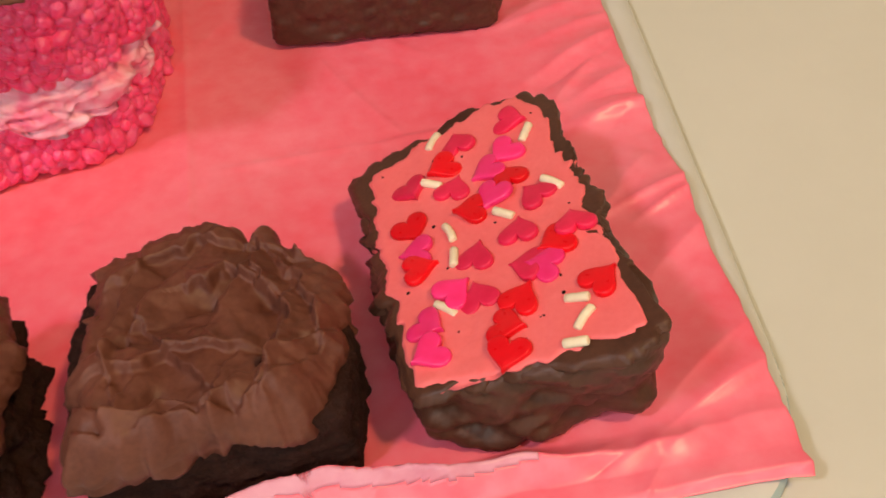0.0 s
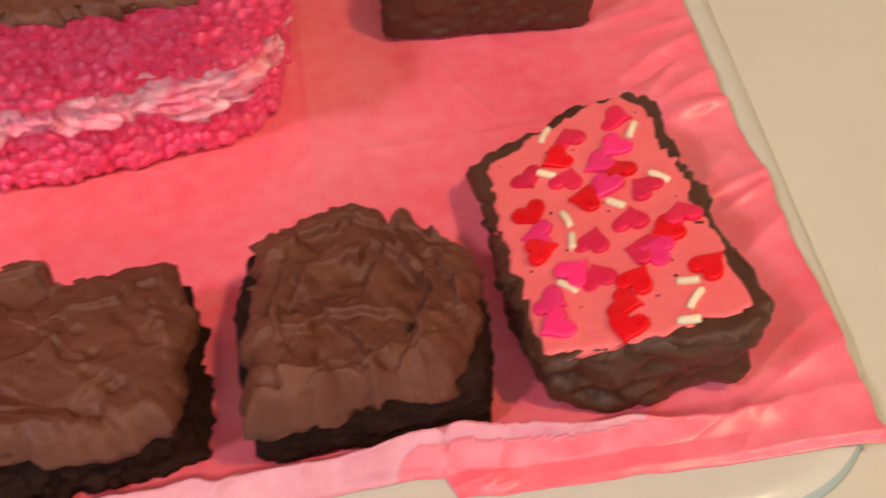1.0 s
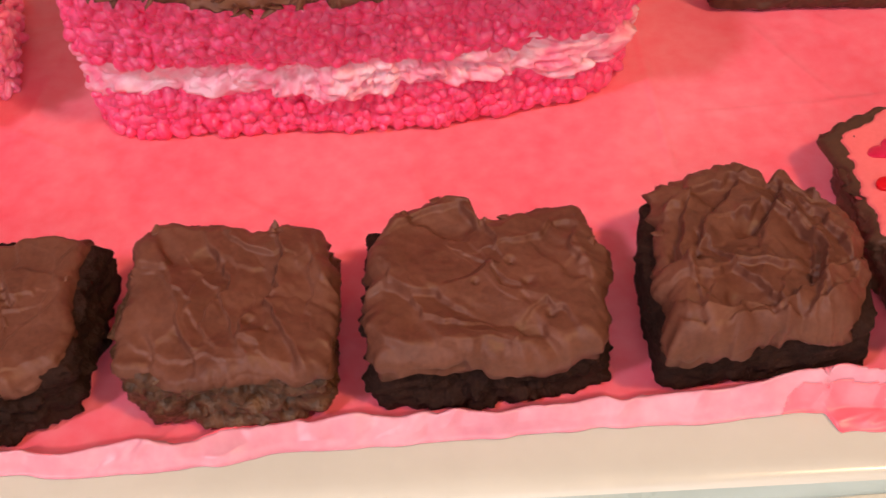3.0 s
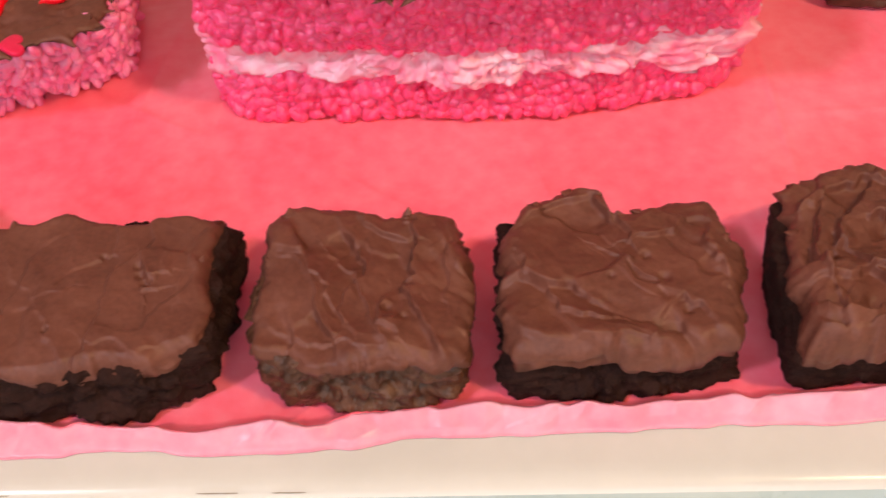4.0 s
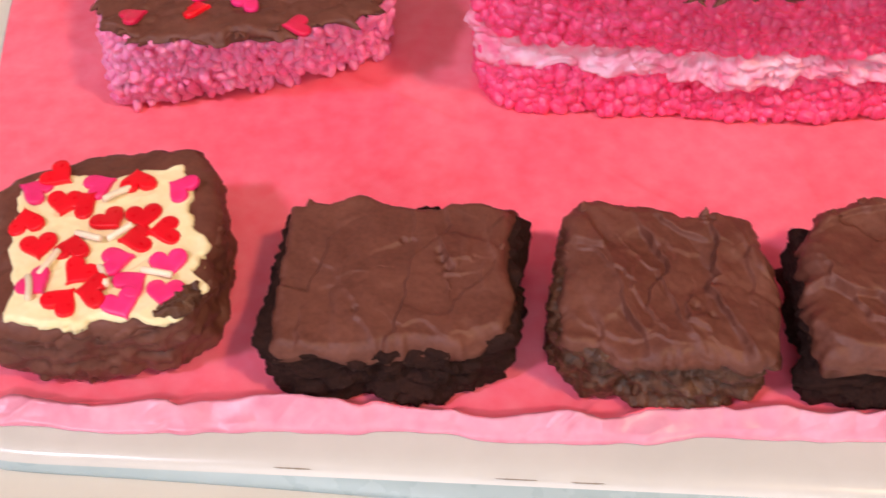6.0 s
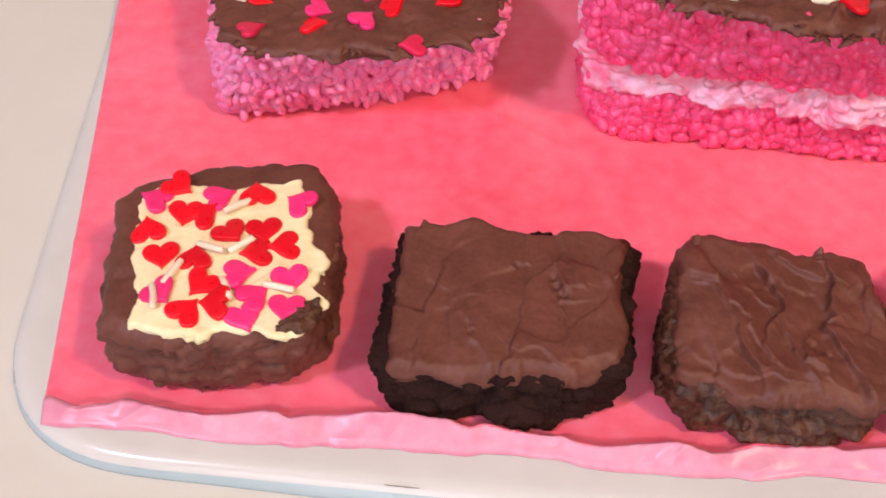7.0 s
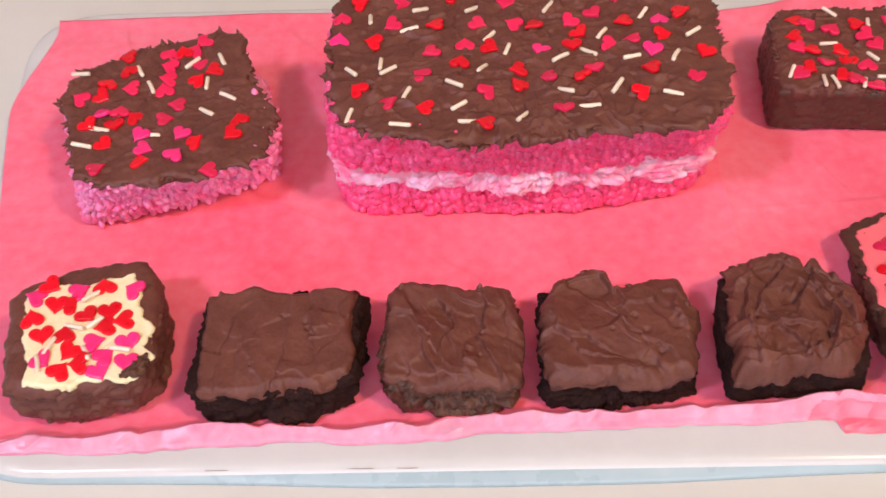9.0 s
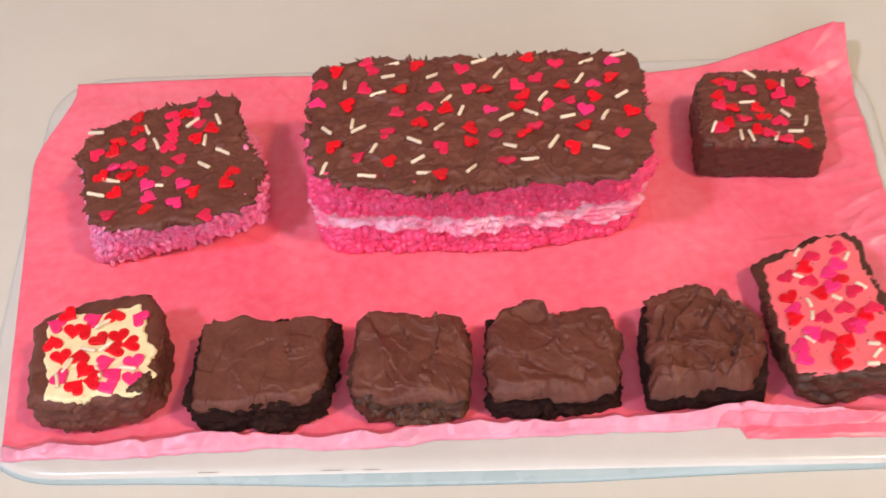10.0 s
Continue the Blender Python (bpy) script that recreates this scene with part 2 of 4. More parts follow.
def plates(x, y, seed, angle, size, tilt):
    """Overlapping flat dabs of the knife, each leaning its own way, with sharp steps between them."""
    ca, sa = math.cos(radians(angle)), math.sin(radians(angle))
    px = x + 0.35 * size * vnoise(x * 0.9 / size, y * 0.9 / size, 1, seed) + 0.07 * size * vnoise(x * 4 / size, y * 4 / size, 2, seed)
    py = y + 0.35 * size * vnoise(x * 0.9 / size, y * 0.9 / size, 5, seed) + 0.07 * size * vnoise(x * 4 / size, y * 4 / size, 6, seed)
    u, v = (px * ca + py * sa) / (1.9 * size), (-px * sa + py * ca) / size
    iu, iv = np.floor(u).astype(np.int64), np.floor(v).astype(np.int64)
    total, weight = 0.0, 1e-12
    for a in (-1, 0, 1):
        for b in (-1, 0, 1):
            cu, cv = iu + a, iv + b
            du, dv = u - cu - 0.5 - 0.4 * lattice(cu, cv, iu * 0 + 1, seed), v - cv - 0.5 - 0.4 * lattice(cu, cv, iu * 0 + 2, seed)
            lean = 1.9 * size * du * 0.55 * lattice(cu, cv, iu * 0 + 3, seed) + size * dv * (0.25 + 0.9 * lattice(cu, cv, iu * 0 + 4, seed))
            w = np.exp(-26.0 * (du * du + dv * dv))
            total, weight = total + w * tilt * lean, weight + w
    return total / weight


def strokes(z, seed, angle, amp, fine=0.0002, slope=(0, 0), at=(0, 0), width=85.0, folds=1.0, dome=0.0, reach=0.025, dents=(), ridges=(), chop=1.0, dabs=(0.010, 0.0)):
    """Knife-spread frosting: broad swells, strokes that end in lips, faint knife streaks and small pits."""
    ca, sa = math.cos(radians(angle)), math.sin(radians(angle))

    def height(x, y):
        wx = x + 0.007 * vnoise(x * 55, y * 55, 1, seed + 1) + 0.0009 * vnoise(x * 210, y * 210, 7, seed + 12)
        wy = y + 0.007 * vnoise(x * 55, y * 55, 2, seed + 2) + 0.0009 * vnoise(x * 210, y * 210, 8, seed + 13)
        u, v = wx * ca + wy * sa, -wx * sa + wy * ca
        out = 0.0
        for k, (f, a) in enumerate(((1.0, 1.0), (2.1, 0.5))):
            q = v * width * f + 0.9 * vnoise(u * 60 * chop * f, v * 60 * f, 3, seed + 3 + k)
            cell = np.floor(q)
            saw = q - cell
            ramp = saw**1.8 * (1 - smooth(0.90, 1.0, saw))
            out = out + a * ramp * np.clip(-0.1 + 1.5 * vnoise(u * 60 * chop * f + cell * 3.7, cell * 5.3, 4, seed + 21 + k), 0.0, 1.2)
        streak = vnoise(u * 45, v * 420, 2, seed + 31) * np.clip(0.2 + vnoise(u * 70, v * 70, 3, seed + 32), 0, 1)
        swell = fbm(x * 50, y * 50, 5, seed + 5, 2)
        pits = -0.0007 * min(1, folds) * np.clip(vnoise(x * 170, y * 170, 9, seed + 9) - 0.62, 0, 1) / 0.38
        for dx, dy, dr, deep in dents:
            pits = pits - deep * np.exp(-(((x - dx) ** 2 + (y - dy) ** 2) / dr**2)) + 0.12 * deep * np.exp(-(((x - dx) ** 2 + (y - dy - 1.6 * dr) ** 2) / dr**2))
        rx = x + 0.0015 * vnoise(x * 150, y * 150, 3, seed + 41) + 0.0008 * vnoise(x * 420, y * 420, 3, seed + 42)
        ry = y + 0.0015 * vnoise(x * 150, y * 150, 6, seed + 43) + 0.0008 * vnoise(x * 420, y * 420, 6, seed + 44)
        if dabs[1]:
            pits = pits + plates(x, y, seed + 51, angle, *dabs)
        for line, tall in ridges:
            pits = pits + ridge(rx, ry, line, tall)
        far = ((x - at[0]) ** 2 + (y - at[1]) ** 2) / reach**2
        return z + slope[0] * (x - at[0]) + slope[1] * (y - at[1]) - dome * np.clip(far, 0, 2) + amp * (0.6 * swell + 2.1 * folds * out) + 0.00030 * streak + fine * fbm(x * 300, y * 300, 6, seed + 6, 2) + pits

    return height


def plane(z, at, slope):
    return lambda x, y: z + slope[0] * (x - at[0]) + slope[1] * (y - at[1])


def wavy(z, amp, seed):
    return lambda x, y: z + amp * fbm(x * 80, y * 80, 0, seed, 3)


def hung(z, front, hang):
    """An underside that hangs lower over the front edge."""
    return lambda x, y: z - hang * smooth(front + 0.012, front + 0.002, y) * (0.75 + 0.35 * vnoise(x * 90, 0, 0, 71))


def level(z):
    return lambda x, y: np.full(np.shape(x), z, float)


# ---- sprinkles ----
def heart_mesh(name, mat, width=0.0082, thick=0.0014):
    n = 28
    t = np.linspace(0, 2 * math.pi, n, endpoint=False)
    hx = 16 * np.sin(t) ** 3 / 32 * width
    hy = (13 * np.cos(t) - 5 * np.cos(2 * t) - 2 * np.cos(3 * t) - np.cos(4 * t)) / 33 * width + 0.0004
    rows = [(0.94, 0), (1, 0.2 * thick), (1, 0.72 * thick), (0.965, 0.93 * thick), (0.90, thick), (0.5, thick * 1.02)]
    verts = np.concatenate([np.stack([hx * f, hy * f, np.full(n, z)], 1) for f, z in rows])
    me = bpy.data.meshes.new(name)
    me.from_pydata(verts.tolist(), [], ring_faces(len(rows), n, True, True))
    me.materials.append(mat)
    me.polygons.foreach_set("use_smooth", [True] * len(me.polygons))
    return me


def rod_mesh(name, mat, length=0.0082, r=0.00088, bend=0.0):
    n, verts = 10, []
    steps = [(-0.5, 0.45), (-0.485, 0.8), (-0.45, 1), (-0.2, 1.03), (0, 0.98), (0.2, 1.02), (0.45, 1), (0.485, 0.8), (0.5, 0.45)]
    for f, k in steps:
        a = np.arange(n) * 2 * math.pi / n
        verts.append(np.stack([np.full(n, f * length), k * r * np.cos(a) + bend * (0.25 - f * f) * 4, k * r * np.sin(a) + r * 0.8], 1))
    me = bpy.data.meshes.new(name)
    me.from_pydata(np.concatenate(verts).tolist(), [], ring_faces(len(steps), n, True, True))
    me.materials.append(mat)
    me.polygons.foreach_set("use_smooth", [True] * len(me.polygons))
    return me


HEARTS = {"red": heart_mesh("heart_red", HEART_RED), "rose": heart_mesh("heart_rose", HEART_ROSE), "pink": heart_mesh("heart_pink", HEART_PINK)}
RODS = [rod_mesh("rod_long", ROD_WHITE), rod_mesh("rod_bent", ROD_WHITE, 0.0078, bend=0.0003), rod_mesh("rod_slim", ROD_WHITE, 0.0072, 0.0009), rod_mesh("rod_thick", ROD_WHITE, 0.0080, 0.00096)]
RODS_SHORT = [rod_mesh("rod_stub", ROD_WHITE, 0.0050, 0.00095), rod_mesh("rod_stub_bent", ROD_WHITE, 0.0056, 0.0009, 0.0003)]


def sprinkle(parent, surface, spots, kind, rng, sink=0.0008, tilt=9, short=False, lift=0.0, size=1.0):
    names = {"red": ("heart_sprinkle", "glossy red sugar heart"), "rose": ("heart_sprinkle", "rose-red sugar heart"), "pink": ("heart_sprinkle", "hot pink sugar heart"), "rod": ("rod_sprinkle", "cream-white sugar rod")}
    for x, y, deg in spots:
        name, label = names[kind]
        me = rng.choice(RODS_SHORT if short else RODS) if kind == "rod" else HEARTS[kind]
        ob = new(name, me)
        e = 0.0025
        zs = surface(np.array([x, x + e, x - e, x, x]), np.array([y, y, y, y + e, y - e]))
        normal = Vector((-(zs[1] - zs[2]) / (2 * e), -(zs[3] - zs[4]) / (2 * e), 1)).normalized()
        base = Vector((0, 0, 1)).rotation_difference(normal).to_matrix().to_4x4()
        spin = pose(0, 0, 0, rng.uniform(-tilt, tilt), rng.uniform(-tilt, tilt), deg)
        up = max(zs[0], (zs[0] + zs[1:].mean()) / 2) - sink + lift + rng.uniform(0, 0.0005)
        ob.parent = parent
        ob.matrix_local = Matrix.Translation(Vector((x, y, up)) - parent.location) @ base @ spin @ Matrix.Diagonal((size, size, size, 1))
        tagged(ob, label)


def shifted(made, ob):
    verts, faces = made
    return np.asarray(verts) - np.array(ob.location), faces


def grains(corners_low, corners_high, z0, z1, count, rng, size=(0.0015, 0.0027), stretch=1.4, inset=0.0007):
    """Puffed grains pressed into the sides of a layer, joined."""
    n = 720
    c0, ang, r0 = radial(corners_low, n)
    c1, _, r1 = radial(corners_high, n)
    bm = bmesh.new()
    bmesh.ops.create_icosphere(bm, subdivisions=2, radius=1.0)
    unit = np.array([v.co[:] for v in bm.verts])
    tri = np.array([[v.index for v in f.verts] for f in bm.faces])
    bm.free()
    seg = np.hypot(np.diff(np.r_[r0, r0[:1]] * np.cos(np.r_[ang, ang[:1]])), np.diff(np.r_[r0, r0[:1]] * np.sin(np.r_[ang, ang[:1]])))
    cum = np.cumsum(seg) / seg.sum()
    allv, allf = [], []
    rows = max(2, round((z1 - z0) / (size[0] * 1.5)))
    per = count // rows
    i = 0
    for r in range(rows):
        for k in range(per):
            j = int(np.searchsorted(cum, (k + 0.5 * (r % 2) + rng.uniform(-0.35, 0.35)) / per % 1.0)) % n
            f = min(max((r + 0.5 + rng.uniform(-0.4, 0.4)) / rows, 0), 1)
            c, rad = c0 + (c1 - c0) * f, r0[j] + (r1[j] - r0[j]) * f
            z = z0 + (z1 - z0) * f
            s = rng.uniform(*size)
            lump = 0.0011 * float(vnoise(math.cos(ang[j]) * rad * 110, math.sin(ang[j]) * rad * 110, z * 110, 77))
            rad = rad - inset + 1.6 * lump + rng.uniform(-0.0024, 0.0006)
            m = Euler((rng.uniform(0, 6), rng.uniform(0, 6), rng.uniform(0, 6))).to_matrix()
            p = (unit * (s * stretch, s, s * 0.85)) @ np.array(m).T + (c[0] + rad * math.cos(ang[j]), c[1] + rad * math.sin(ang[j]), max(z, s * 0.8))
            allv.append(p)
            allf.append(tri + i * len(unit))
            i += 1
    return np.concatenate(allv), np.concatenate(allf).tolist()


def torn_edge(corners, z, count, rng, length=(0.002, 0.0048), wide=(0.0007, 0.0016), inset=0.0008, lift=(-25, 40), front=True):
    """Torn, curled tongues of frosting that stick out round a rim, joined."""
    n = 720
    c, ang, rad = radial(corners, n, 2.5)
    verts, faces, ring = [], [], 6
    turn = np.arange(ring) * 2 * math.pi / ring
    for _ in range(count):
        j = rng.randrange(n) if front else rng.randrange(n // 40, n // 2 - n // 40)
        size, w = rng.uniform(*length), rng.uniform(*wide)
        yaw, rise, curl = ang[j] + radians(rng.uniform(-55, 55)), radians(rng.uniform(*lift)), radians(rng.uniform(-70, 80))
        at = np.array([c[0] + (rad[j] - inset - 0.001) * math.cos(ang[j]), c[1] + (rad[j] - inset - 0.001) * math.sin(ang[j]), 0.0])
        at[2] = float(z(at[:1], at[1:2])[0]) - 0.0012 + rng.uniform(-0.0006, 0.0004)
        out, cross = np.array([math.cos(yaw), math.sin(yaw), 0.0]), np.array([-math.sin(yaw), math.cos(yaw), 0.0])
        base = len(verts) * ring
        for k, girth in enumerate((1.3, 1.15, 0.85, 0.5, 0.12)):
            tilt = rise + curl * k / 4
            step = out * math.cos(tilt) + np.array([0, 0, math.sin(tilt)])
            normal = np.cross(step, cross)
            verts.append(at[None, :] + girth * w * (np.cos(turn)[:, None] * cross + 0.38 * np.sin(turn)[:, None] * normal))
            at = at + step * size / 4 + cross * rng.uniform(-0.0003, 0.0003)
        faces += ring_faces(5, ring, True, True, base)
    return np.concatenate(verts), faces


# ---- setting: room, table, tray, paper ----
def box(name, x0, x1, y0, y1, z0, z1, mat, parent=None, label="", bevel=0.0):
    bm = bmesh.new()
    bmesh.ops.create_cube(bm, size=1.0)
    for v in bm.verts:
        v.co = Vector(((x0 + x1) / 2 + v.co.x * (x1 - x0), (y0 + y1) / 2 + v.co.y * (y1 - y0), (z0 + z1) / 2 + v.co.z * (z1 - z0)))
    if bevel:
        bmesh.ops.bevel(bm, geom=bm.edges[:], offset=bevel, segments=3, affect="EDGES", profile=0.5)
    me = bpy.data.meshes.new(name)
    bm.to_mesh(me)
    bm.free()
    me.materials.append(mat)
    ob = new(name, me)
    ob.parent = parent
    if label:
        tagged(ob, label)
    return ob


TABLE_Z = -0.0078
FLOOR_Z = TABLE_Z - 0.75
tagged(box("floor", -1.6, 2.2, -1.7, 2.1, FLOOR_Z - 0.1, FLOOR_Z, FLOOR_WOOD), "brown oak floor under the table", "floor", kind="structure")
tagged(box("ceiling", -1.6, 2.2, -1.7, 2.1, FLOOR_Z + 2.45, FLOOR_Z + 2.55, WALL_PAINT), "plain white ceiling", "ceiling", kind="structure")
WALL_TOP = FLOOR_Z + 2.45
tagged(box("wall_north", -1.6, 2.2, 2.0, 2.1, FLOOR_Z, WALL_TOP, WALL_PAINT), "plain white painted wall", "wall", kind="structure")
tagged(box("wall_east", 2.1, 2.2, -1.6, 2.0, FLOOR_Z, WALL_TOP, WALL_PAINT), "plain white painted wall", "wall", kind="structure")
tagged(box("wall_west", -1.6, -1.5, -1.6, 2.0, FLOOR_Z, WALL_TOP, WALL_PAINT), "plain white painted wall", "wall", kind="structure")
# Unseen wall; its opening is made up, to go with the added front fill.
south = tagged(new("wall_south"), "white painted wall with an opening", "wall", kind="structure")
for x0, x1, z0, z1 in ((-1.6, -0.6, FLOOR_Z, WALL_TOP), (0.8, 2.2, FLOOR_Z, WALL_TOP), (-0.6, 0.8, FLOOR_Z, 0.35), (-0.6, 0.8, 1.45, WALL_TOP)):
    box("wall_piece", x0, x1, -1.7, -1.6, z0, z1, WALL_PAINT, south)

table = thing("table", (0.1, 0.1, FLOOR_Z), "cream-topped plain table under the tray", "table")
box("tabletop", -0.75, 0.85, -0.42, 0.5, 0.715, 0.75, TABLE_TOP, table, "smooth cream tabletop", 0.004)
for lx in (-0.68, 0.78):
    for ly in (-0.35, 0.43):
        box("leg", lx - 0.03, lx + 0.03, ly - 0.03, ly + 0.03, 0.0, 0.715, TABLE_TOP, table, "", 0.003)


def rounded(quad, radius, steps=9):
    """A convex polygon with arcs at its corners."""
    out = []
    for k, p in enumerate(quad):
        p = Vector(p)
        a, c = (Vector(quad[k - 1]) - p).normalized(), (Vector(quad[(k + 1) % len(quad)]) - p).normalized()
        for s in range(steps):
            f = s / (steps - 1)
            q = p + a * radius * (1 - f) ** 2 + c * radius * f**2
            out.append((q.x, q.y))
    return out


def tray_mesh():
    n = 480
    quad = rounded([(-0.1060, -0.0162), (0.3310, -0.0292), (0.3500, 0.2420), (-0.1240, 0.2600)], 0.042)
    c, ang, rad = radial(quad, n, 1.0)
    px, py = np.cos(ang), np.sin(ang)
    flare = np.clip(-py * 1.6 - 0.5, 0, 1) ** 2 * 0.0046
    rows = [(0.03, -0.0018), (0.60, -0.0018), (-0.0080, -0.0018), (-0.0056, -0.0019), (-0.0038, -0.0022), (-0.0024, -0.0027), (-0.0012, -0.0034), (-0.0004, -0.0042)]
    band = [(-0.0004, -0.0042), (0.0, -0.0050), (0.0002, -0.0060), (0.0002, -0.0070), (-0.0004, -0.0076), (-0.0080, -0.0077), (0.05, -0.0077)]
    out = []
    for some, widen in ((rows, 0.0), (band, 1.0)):
        verts = []
        for k, (f, z) in enumerate(some):
            r = rad * f if f > 0.01 else rad + f + widen * flare * min(1.0, k / 3)
            verts.append(np.stack([c[0] + r * px, c[1] + r * py, np.full(n, z)], 1))
        out.append((np.concatenate(verts), ring_faces(len(some), n, not widen, bool(widen))))
    return out


tray = thing("serving_tray", (0.115, 0.11, -0.0077), "white glossy rectangular tray with rounded corners on the table", "tray")
tray_top, tray_band = tray_mesh()
part("tray_body", *shifted(tray_top, tray), TRAY_WHITE, tray)
part("outer_rim", *shifted(tray_band, tray), TRAY_BLUE, tray, "pale blue glazed outer rim")


def scuff(x, y, z, length, wide, seed):
    n = 24
    u = np.linspace(-0.5, 0.5, n)
    half = wide * (0.35 + 0.65 * np.abs(vnoise(u * 9, seed, 0, 5))) * (1 - (2 * u) ** 4)
    px, py = x + u * length, y - 0.0306 * u * length
    rows = [np.stack([px, py - half * s, np.full(n, z + h)], 1) for s, h in ((1, 0), (0.5, 0.0002), (-0.5, 0.0002), (-1, 0))]
    faces = [(r * n + k, r * n + k + 1, (r + 1) * n + k + 1, (r + 1) * n + k) for r in range(3) for k in range(n - 1)]
    return np.concatenate(rows), faces


for sx, sy, sl in ((0.056, -0.0190, 0.010), (0.073, -0.0196, 0.008), (0.002, -0.0172, 0.009)):
    part("scuff_mark", *shifted(scuff(sx, sy - 0.001, -0.0022, sl, 0.00028, sx * 99), tray), SCUFF, tray, "thin dark scuff")


def creases(x, y, count, seed, span, size, tall, wide=0.0010, lean=None):
    """Straight sharp folds, each tapering off at its ends."""
    pick, out = random.Random(seed), np.zeros(np.shape(x))
    for _ in range(count):
        cx, cy = pick.uniform(span[0], span[1]), pick.uniform(span[2], span[3])
        a = radians(pick.uniform(0, 180) if lean is None else lean + pick.uniform(-28, 28))
        half, h, w = pick.uniform(0.35, 1.0) * size, tall * pick.choice((-0.6, 0.7, 1.0)), wide * pick.uniform(0.7, 2.2)
        u = (x - cx) * math.cos(a) + (y - cy) * math.sin(a)
        v = -(x - cx) * math.sin(a) + (y - cy) * math.cos(a) + 0.06 / size * u * u
        out = out + h * np.clip(1 - (u / half) ** 2, 0, 1) * np.where(v > 0, np.exp(-v / (3 * w)), np.exp(v / w))
    return out


def angular(x, step, seed):
    """Straight-sided ups and downs between 0 and 1."""
    pick = random.Random(seed)
    knots = np.cumsum([pick.uniform(0.5, 1.6) * step for _ in range(int(0.6 / step))]) - 0.15
    return np.interp(x, knots, [pick.random() for _ in knots])


def paper_mesh():
    nu, nv = 860, 300
    u = np.linspace(0, 1, nu)[None, :] * np.ones((nv, 1))
    v0 = np.linspace(0, 1, nv)[:, None] * np.ones((1, nu))
    v = 0.22 * v0 + 0.78 * v0**1.7
    left = -0.0915 - 0.038 * v + 0.0215 * smooth(0.72, 1.0, v)
    right = 0.3285 + 0.004 * v + 0.006 * smooth(0.4, 0.9, v)
    flap = 0.0062 * smooth(0.772, 0.779, u)
    front = -0.0094 - 0.0015 * smooth(0.75, 1.0, u) - flap + 0.0012 * vnoise(u * 17, 0, 0, 3) + 0.0005 * vnoise(u * 70, 0, 0, 4)
    back = 0.2500 - 0.014 * u - 0.008 * smooth(0.3, 0.75, u) + 0.016 * smooth(0.75, 1.0, u)
    x = left + (right - left) * u
    y = front + (back - front) * v
    x = x + (0.0016 * (angular(y, 0.019, 5) - 0.5) + 0.0009 * (angular(y, 0.004, 6) - 0.5)) * smooth(0.9, 1.0, u)
    d = y - front
    mid = flap + 0.0030 + 0.0042 * angular(x, 0.014, 8) + 0.0012 * angular(x, 0.005, 9)
    tall = (0.0016 + 0.0032 * angular(x, 0.017, 21) + 0.0046 * np.exp(-(((x - 0.236) / 0.034) ** 2)) + 0.0016 * angular(x, 0.006, 22)) * (0.35 + 0.65 * smooth(0.0, 0.08, u)) * (0.25 + 0.75 * smooth(1.0, 0.86, u))
    up = np.where(d < mid, np.clip((d - flap) / (mid - flap), 0, 1) ** 1.2, np.clip(1 - (d - mid) / 0.0048, 0, 1) ** 1.6)
    z = up * tall + creases(x, y, 60, 31, (-0.09, 0.31, -0.018, -0.002), 0.012, 0.0011, 0.0006, 35) * (1 - smooth(0.006, 0.016, d))
    z = z + np.clip(0.00075 * fbm(x * 20, y * 20, 0, 41, 3) + 0.0004, 0, None)
    z = z + creases(x, y, 46, 43, (-0.11, 0.33, 0.0, 0.25), 0.050, 0.00060) + creases(x, y, 70, 47, (-0.11, 0.33, 0.0, 0.25), 0.020, 0.00026, 0.0007)
    z = z + 0.00050 * np.exp(-(((x - 0.214 - 0.01 * (y - 0.15)) / 0.0014) ** 2)) * smooth(0.05, 0.1, y)
    z = z + 0.00040 * np.exp(-(((y - 0.098 - 0.03 * (x - 0.24)) / 0.0012) ** 2)) * smooth(0.21, 0.23, x)
    edge_r = smooth(0.90, 1.0, u)
    z = z + edge_r * (creases(x, y, 34, 51, (0.300, 0.335, -0.02, 0.24), 0.024, 0.0021, 0.0011, 20) + 0.0030 * edge_r * (0.3 + angular(y, 0.016, 55)) * smooth(-0.02, 0.02, y))
    z = z + smooth(0.955, 1.0, v) * 0.0012
    corner = smooth(0.80, 1.0, u) * smooth(0.84, 1.0, v)
    z = z + corner * (0.016 + creases(x, y, 10, 61, (0.27, 0.34, 0.2, 0.25), 0.03, 0.003, 0.002))
    z = np.maximum(z, 0.0) * (0.1 + 0.9 * smooth(0.0, 0.0022, d)) - 0.0014
    verts = np.stack([x.ravel(), y.ravel(), z.ravel()], 1)
    crest = mid + 0.0006 + 0.0010 * vnoise(x * 45, 5, 0, 23)
    folded = (d < crest) & (d > crest - 0.0022 - 0.02 * smooth(0.77, 0.75, u + 0.02 * vnoise(d * 400, 3, 0, 24))) & (u < 0.88)
    a, b = np.meshgrid(np.arange(nu - 1), np.arange(nv - 1))
    quads = np.stack([a + b * nu, a + 1 + b * nu, a + 1 + (b + 1) * nu, a + (b + 1) * nu], -1)
    sheet, edge = quads[~folded[:-1, :-1]], quads[folded[:-1, :-1]]
    return verts, sheet, edge


def used_only(verts, faces):
    keep = np.unique(np.array(faces))
    place = np.full(len(verts), -1)
    place[keep] = np.arange(len(keep))
    return verts[keep], place[np.array(faces)].tolist()


